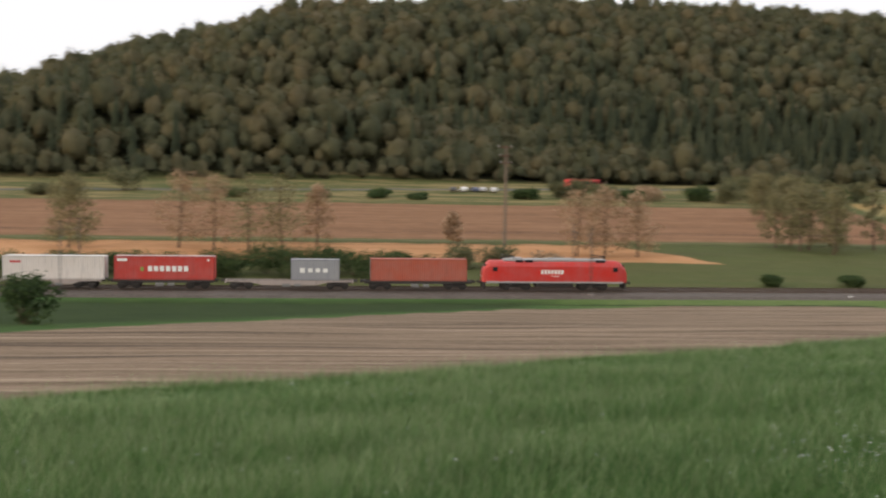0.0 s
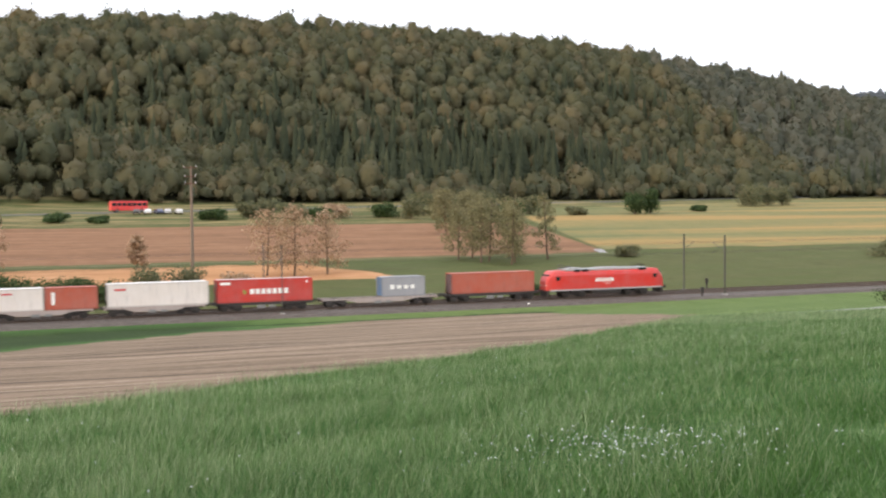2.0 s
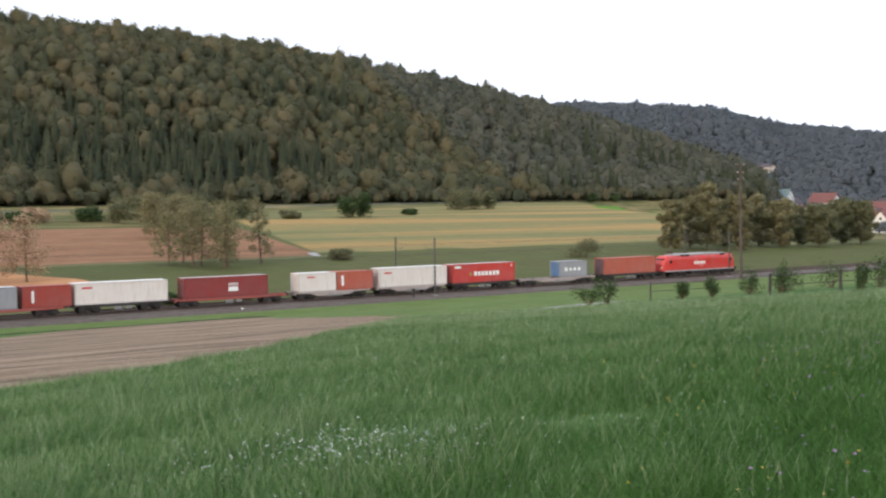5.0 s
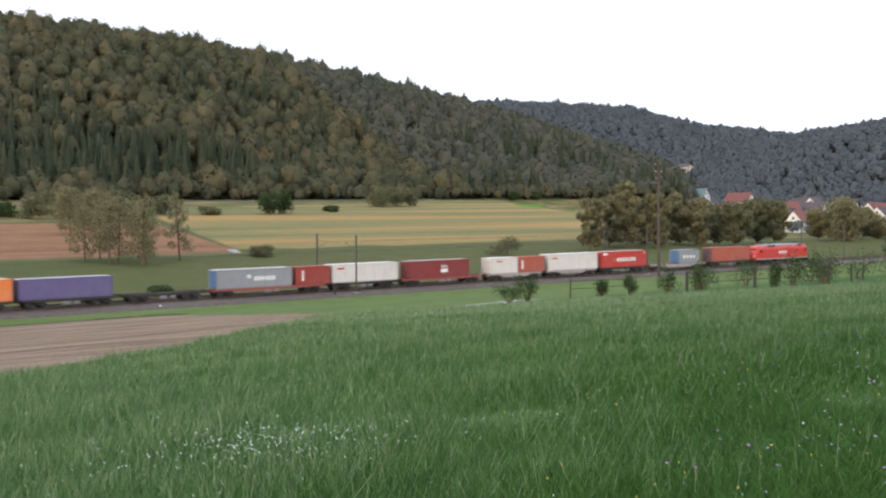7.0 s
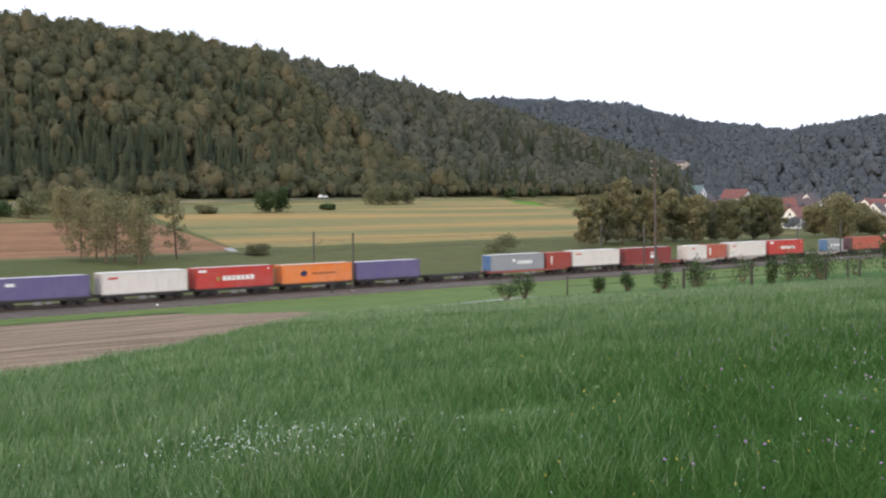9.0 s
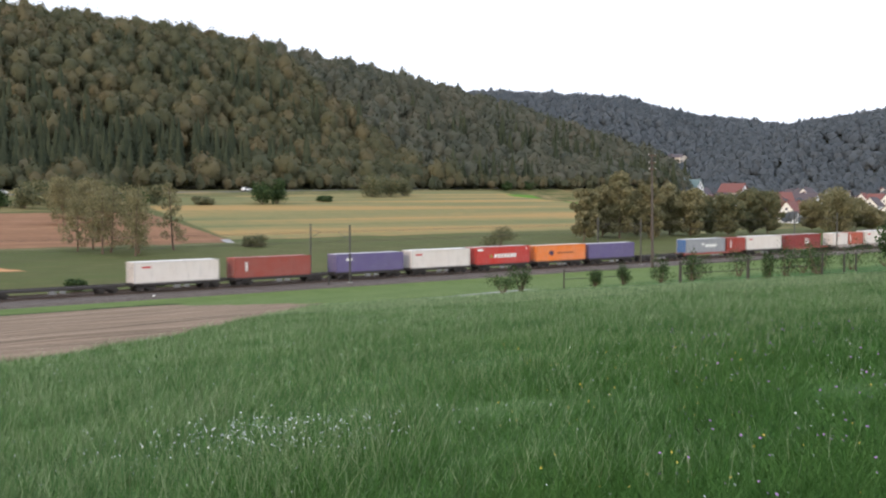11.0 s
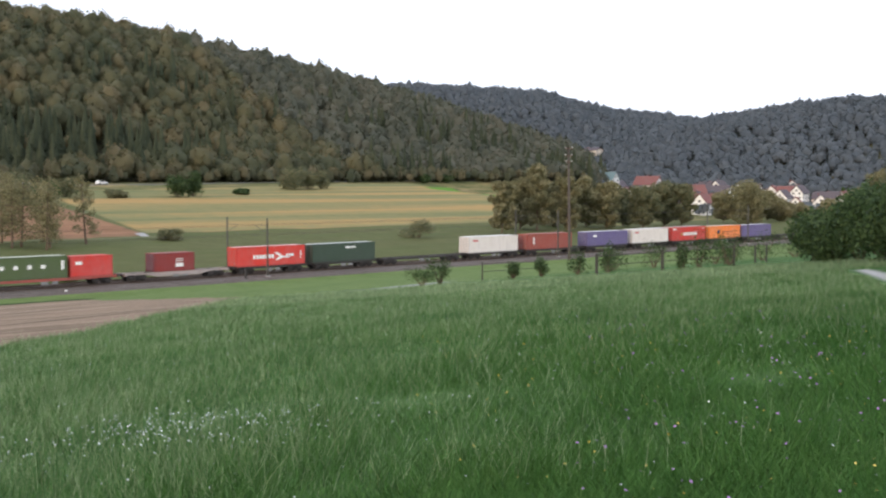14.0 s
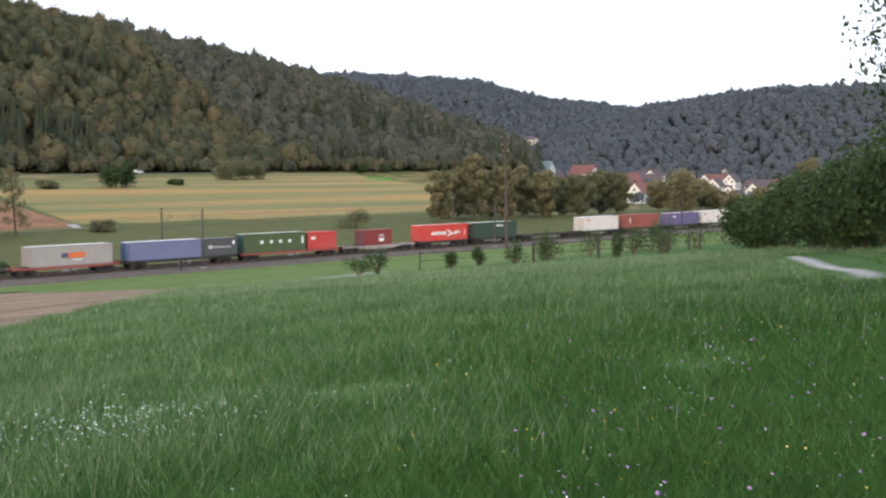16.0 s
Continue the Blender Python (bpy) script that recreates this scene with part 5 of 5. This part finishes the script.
def bus():
    root = empty("bus")
    part("body", boxes((-5.3, 5.3, -1.27, 1.27, 0.4, 3.0), bevel=0.18), painted("red_bus_paint", (0.72, 0.035, 0.030), 0.35, 0.1), root, "bright red bus body")
    for k in range(7):
        x = -4.4 + 1.45 * k
        part("window", boxes((x - 0.62, x + 0.62, -1.29, 1.29, 1.75, 2.65), bevel=0.03), M_GLASS, root)
    part("roof", boxes((-5.0, 5.0, -1.1, 1.1, 2.98, 3.2), bevel=0.05), painted("dark_red_roof", (0.30, 0.03, 0.03), 0.5, 0.2), root)
    for x in (-3.6, 3.4):
        for y in (-1.15, 1.15):
            wheel(root, x, y, 0.5)
    return tagged(root, "bright red bus driving on the valley road", "bus")


def road_pose(s):
    n = 192.5 + 0.19 * s
    x, y = to_xy(s, n)
    return pose(x, y, gz(s, n) + 0.03, 0, 0, LINE_TURN + math.degrees(math.atan(0.19)))


red_bus, white_car = bus(), car((0.8, 0.8, 0.8), "white car driving on the valley road")
second_car = car((0.75, 0.74, 0.72), "pale car driving towards the village on the valley road")
for k, (s, n, col) in enumerate(PARKED):
    c_ = car(col, "parked car beside the valley road")
    c_.matrix_basis = spot(s, n, 80 + 10 * (k % 3))
    c_["group"] = "parked cars"

# ---------------------------------------------------------------- meadow grass and flowers
def blade_nodes(dark, mid_, light):
    def build(nt, b):
        geo = nt.nodes.new("ShaderNodeNewGeometry")
        big = noise_tex(nt, mapped(nt, (1, 1, 1)), 0.22, 4)
        f = maths(nt, "ADD", maths(nt, "MULTIPLY", geo.outputs["Random Per Island"], 0.55), maths(nt, "MULTIPLY", big, 0.55))
        c = ramp(nt, f, [(0.2, dark), (0.55, mid_), (0.9, light)])
        nt.links.new(c, b.inputs["Base Color"])
        let_through(nt, b, c)
        b.inputs["Roughness"].default_value = 0.85
        b.inputs["Specular IOR Level"].default_value = 0.08
    return build


def meadow_points(count, r0, r1, power, gen, a0=-26.0, a1=66.0):
    """Points on the meadow, thinning out with the distance from the crest of the slope."""
    u = gen.random(count)
    e = 2.0 - power
    r = (r0 ** e + u * (r1 ** e - r0 ** e)) ** (1 / e)
    a = np.radians(gen.uniform(a0, a1, count))
    s, n = to_sn(r * np.sin(a), r * np.cos(a))
    ok = (n < np.maximum(0.95 * s - 110.9, 1.236 * s - 111.9)) & ~((n > 0.62 * s - 142.3 - 1.6) & (n < 0.62 * s - 142.3 + 1.6) & (s < 38) & (s > 14))
    return s[ok], n[ok], r[ok]


def blades(s, n, r, height, width, gen, lean=0.45):
    k = len(s)
    z = ground_z(s, n)
    ang, tilt = gen.uniform(0, 6.28, k), gen.uniform(0, 6.28, k)
    h = height * gen.uniform(0.45, 1.2, k) * (0.55 + 0.9 * tufts(s, n))
    w = width * (0.6 + r / 14.0) * gen.uniform(0.7, 1.3, k) * 0.5
    bx, by = np.cos(ang) * w, np.sin(ang) * w
    lx, ly = np.cos(tilt) * h * lean * gen.random(k) + 0.12 * h, np.sin(tilt) * h * lean * gen.random(k)
    v = np.empty((k, 3, 3))
    v[:, 0] = np.stack([s - bx, n - by, z - 0.03], 1)
    v[:, 1] = np.stack([s + bx, n + by, z - 0.03], 1)
    v[:, 2] = np.stack([s + lx, n + ly, z + h], 1)
    return v.reshape(-1, 3), np.arange(3 * k).reshape(-1, 3)


def soft_up(v, gen, spread):
    """Normals of a sward: upwards, a little tossed blade by blade."""
    return np.repeat(gen.normal(size=(len(v) // 3, 3)) * spread + (0, -0.25, 1.0), 3, 0)


def tufts(s, n):
    """How rank the sward grows, from 0 to 1, in patches of one to six metres."""
    g = np.random.default_rng(77)
    out = np.zeros(len(s))
    for k in range(9):
        a, w = g.uniform(0, 6.28), 6.28 / g.uniform(1.2, 6.5)
        out += np.sin((s * math.cos(a) + n * math.sin(a)) * w + g.uniform(0, 6.28))
    return np.clip(0.5 + out / 7.0, 0, 1)


def stuff(name, v, f, material, label, category, normals=None):
    ob = place(mesh_np(name, v, f, normals), name, material)
    ob.matrix_basis = LAND
    return tagged(ob, label, category, kind="stuff")


gg = np.random.default_rng(31)
s, n, r = meadow_points(760000, 4.5, 60.0, 1.25, gg)
lanewards = (s + 14.7 - 0.75 * (n + 145.2)) / r     # rises towards the lane, where blades are darker and seed stalks fewer
# more dark blades close by, painting in the shade between stalks
dark = (lanewards + np.clip((13.0 - r) / 14.0, 0, 0.55) > gg.normal(0.02, 0.22, len(s))) & (gg.random(len(s)) < np.clip(1.6 - r / 26.0, 0.2, 1))
for pick, name, tones, label in ((~dark, "meadow_grass", ((0.040, 0.092, 0.028), (0.080, 0.164, 0.052), (0.155, 0.240, 0.098)), "dense light green meadow grass on the slope"),
                                 (dark, "dark_green_grass", ((0.024, 0.070, 0.015), (0.052, 0.124, 0.028), (0.108, 0.188, 0.056)), "dense deep green meadow grass, closest blades also dark for shade between stalks")):
    v, f = blades(s[pick], n[pick], r[pick], 0.15, 0.008, gg, 2.1)
    stuff(name, v, f, mat("grass_blades", blade_nodes(*tones)), label, "grass", soft_up(v, gg, 0.55))
s, n, r = meadow_points(420000, 8.0, 85.0, 1.1, gg)
lanewards = (s + 14.7 - 0.75 * (n + 145.2)) / r
keep = gg.random(len(s)) < np.maximum(np.clip(0.40 - 0.85 * lanewards, 0.015, 0.95), np.clip((r - 12) / 45.0, 0, 0.6))
v, f = blades(s[keep], n[keep], r[keep], 0.30, 0.0045, gg, 1.0)
stuff("seeding_grass", v, f, mat("seeding_blades", blade_nodes((0.09, 0.15, 0.065), (0.19, 0.25, 0.125), (0.33, 0.37, 0.23))), "pale seeding grass stalks above the meadow", "grass", soft_up(v, gg, 0.3))


def flower_mesh(s, n, r, height, size, gen):
    k = len(s)
    z = ground_z(s, n) + height * gen.uniform(0.6, 1.15, k)
    c = np.stack([s, n, z], 1)
    up = np.array([0.0, -0.35, 0.9]) + gen.normal(size=(k, 3)) * 0.35
    up /= np.linalg.norm(up, axis=1)[:, None]
    a = np.cross(up, gen.normal(size=(k, 3)))
    a /= np.linalg.norm(a, axis=1)[:, None]
    b_ = np.cross(up, a)
    sz = (size * gen.uniform(0.6, 1.3, k) * (0.75 + r / 30.0))[:, None]
    ring = [c + (a * math.cos(t) + b_ * math.sin(t)) * sz + up * 0.0 for t in np.linspace(0, 2 * math.pi, 7)[:-1]]
    v = np.stack([c + up * sz * 0.35] + ring, 1).reshape(-1, 3)
    i = np.arange(k)[:, None] * 7
    return v, np.concatenate([i + [0, 1 + q, 1 + (q + 1) % 6] for q in range(6)])


M_PETAL = painted("white_petals", (0.74, 0.78, 0.80), 0.7, 0.1)
M_PURPLE = painted("purple_petals", (0.33, 0.17, 0.42), 0.7, 0.1)
M_YELLOW = painted("yellow_petals", (0.70, 0.52, 0.05), 0.7, 0.1)
cs, cn = gg.normal(-9.1, 0.75, 430), gg.normal(-135.8, 0.8, 430)
ss, sn_, sr = meadow_points(900, 5.5, 40.0, 1.1, gg)
s, n = np.concatenate([cs, ss]), np.concatenate([cn, sn_])
r = np.hypot(s + 14.7, n + 145.2)
v, f = flower_mesh(s, n, r, 0.26, 0.0062, gg)
stuff("white_flowers", v, f, M_PETAL, "small white flowers scattered in the meadow", "flowers")
s, n, r = meadow_points(260, 5.5, 26.0, 1.0, gg, 44.0, 64.0)
v, f = flower_mesh(s, n, r, 0.26, 0.011, gg)
stuff("purple_flowers", v, f, M_PURPLE, "purple thistle flowers scattered in the meadow", "flowers")
s, n, r = meadow_points(170, 5.5, 22.0, 1.0, gg, 36.0, 64.0)
v, f = flower_mesh(s, n, r, 0.22, 0.008, gg)
stuff("yellow_flowers", v, f, M_YELLOW, "small yellow flowers scattered in the meadow", "flowers")


# ---------------------------------------------------------------- what moves
SPEED = 25.72
AHEAD = -0.3
UNEVEN = ((3.5, 4.0, 4.5, 5.0, 7.0), (0.0, 0.1, 1.0, 1.0, 0.0))     # seconds, metres gained on the even pace


def line_pose(s, z=0.0):
    x, y = to_xy(s, TRACK_N)
    return pose(x, y, z + GRADE * s, 0, -math.degrees(math.atan(GRADE)), LINE_TURN)


def motions():
    times = [0.0, 0.1, 1.0, 1.5, 2.0, 2.5, 3.0, 3.5, 4.0, 4.5, 5.0] + [float(k) for k in range(6, 16)] + [15.9, 16.0]
    for thing, q0, z in RAKE:
        walk(thing, [(t, line_pose(q0 + AHEAD + SPEED * t + float(np.interp(t, UNEVEN[0], UNEVEN[1])), z)) for t in times])
    walk(red_bus, [(t, road_pose(BUS_S[0] + BUS_S[1] * min(t, 1.5) - 18.5 * max(0.0, t - 1.5))) for t in times])
    walk(second_car, [(t, road_pose(-150.0 + 23.0 * t)) for t in times])
    walk(white_car, [(t, road_pose(CAR_S[0] + CAR_S[1] * t)) for t in times])


motions()
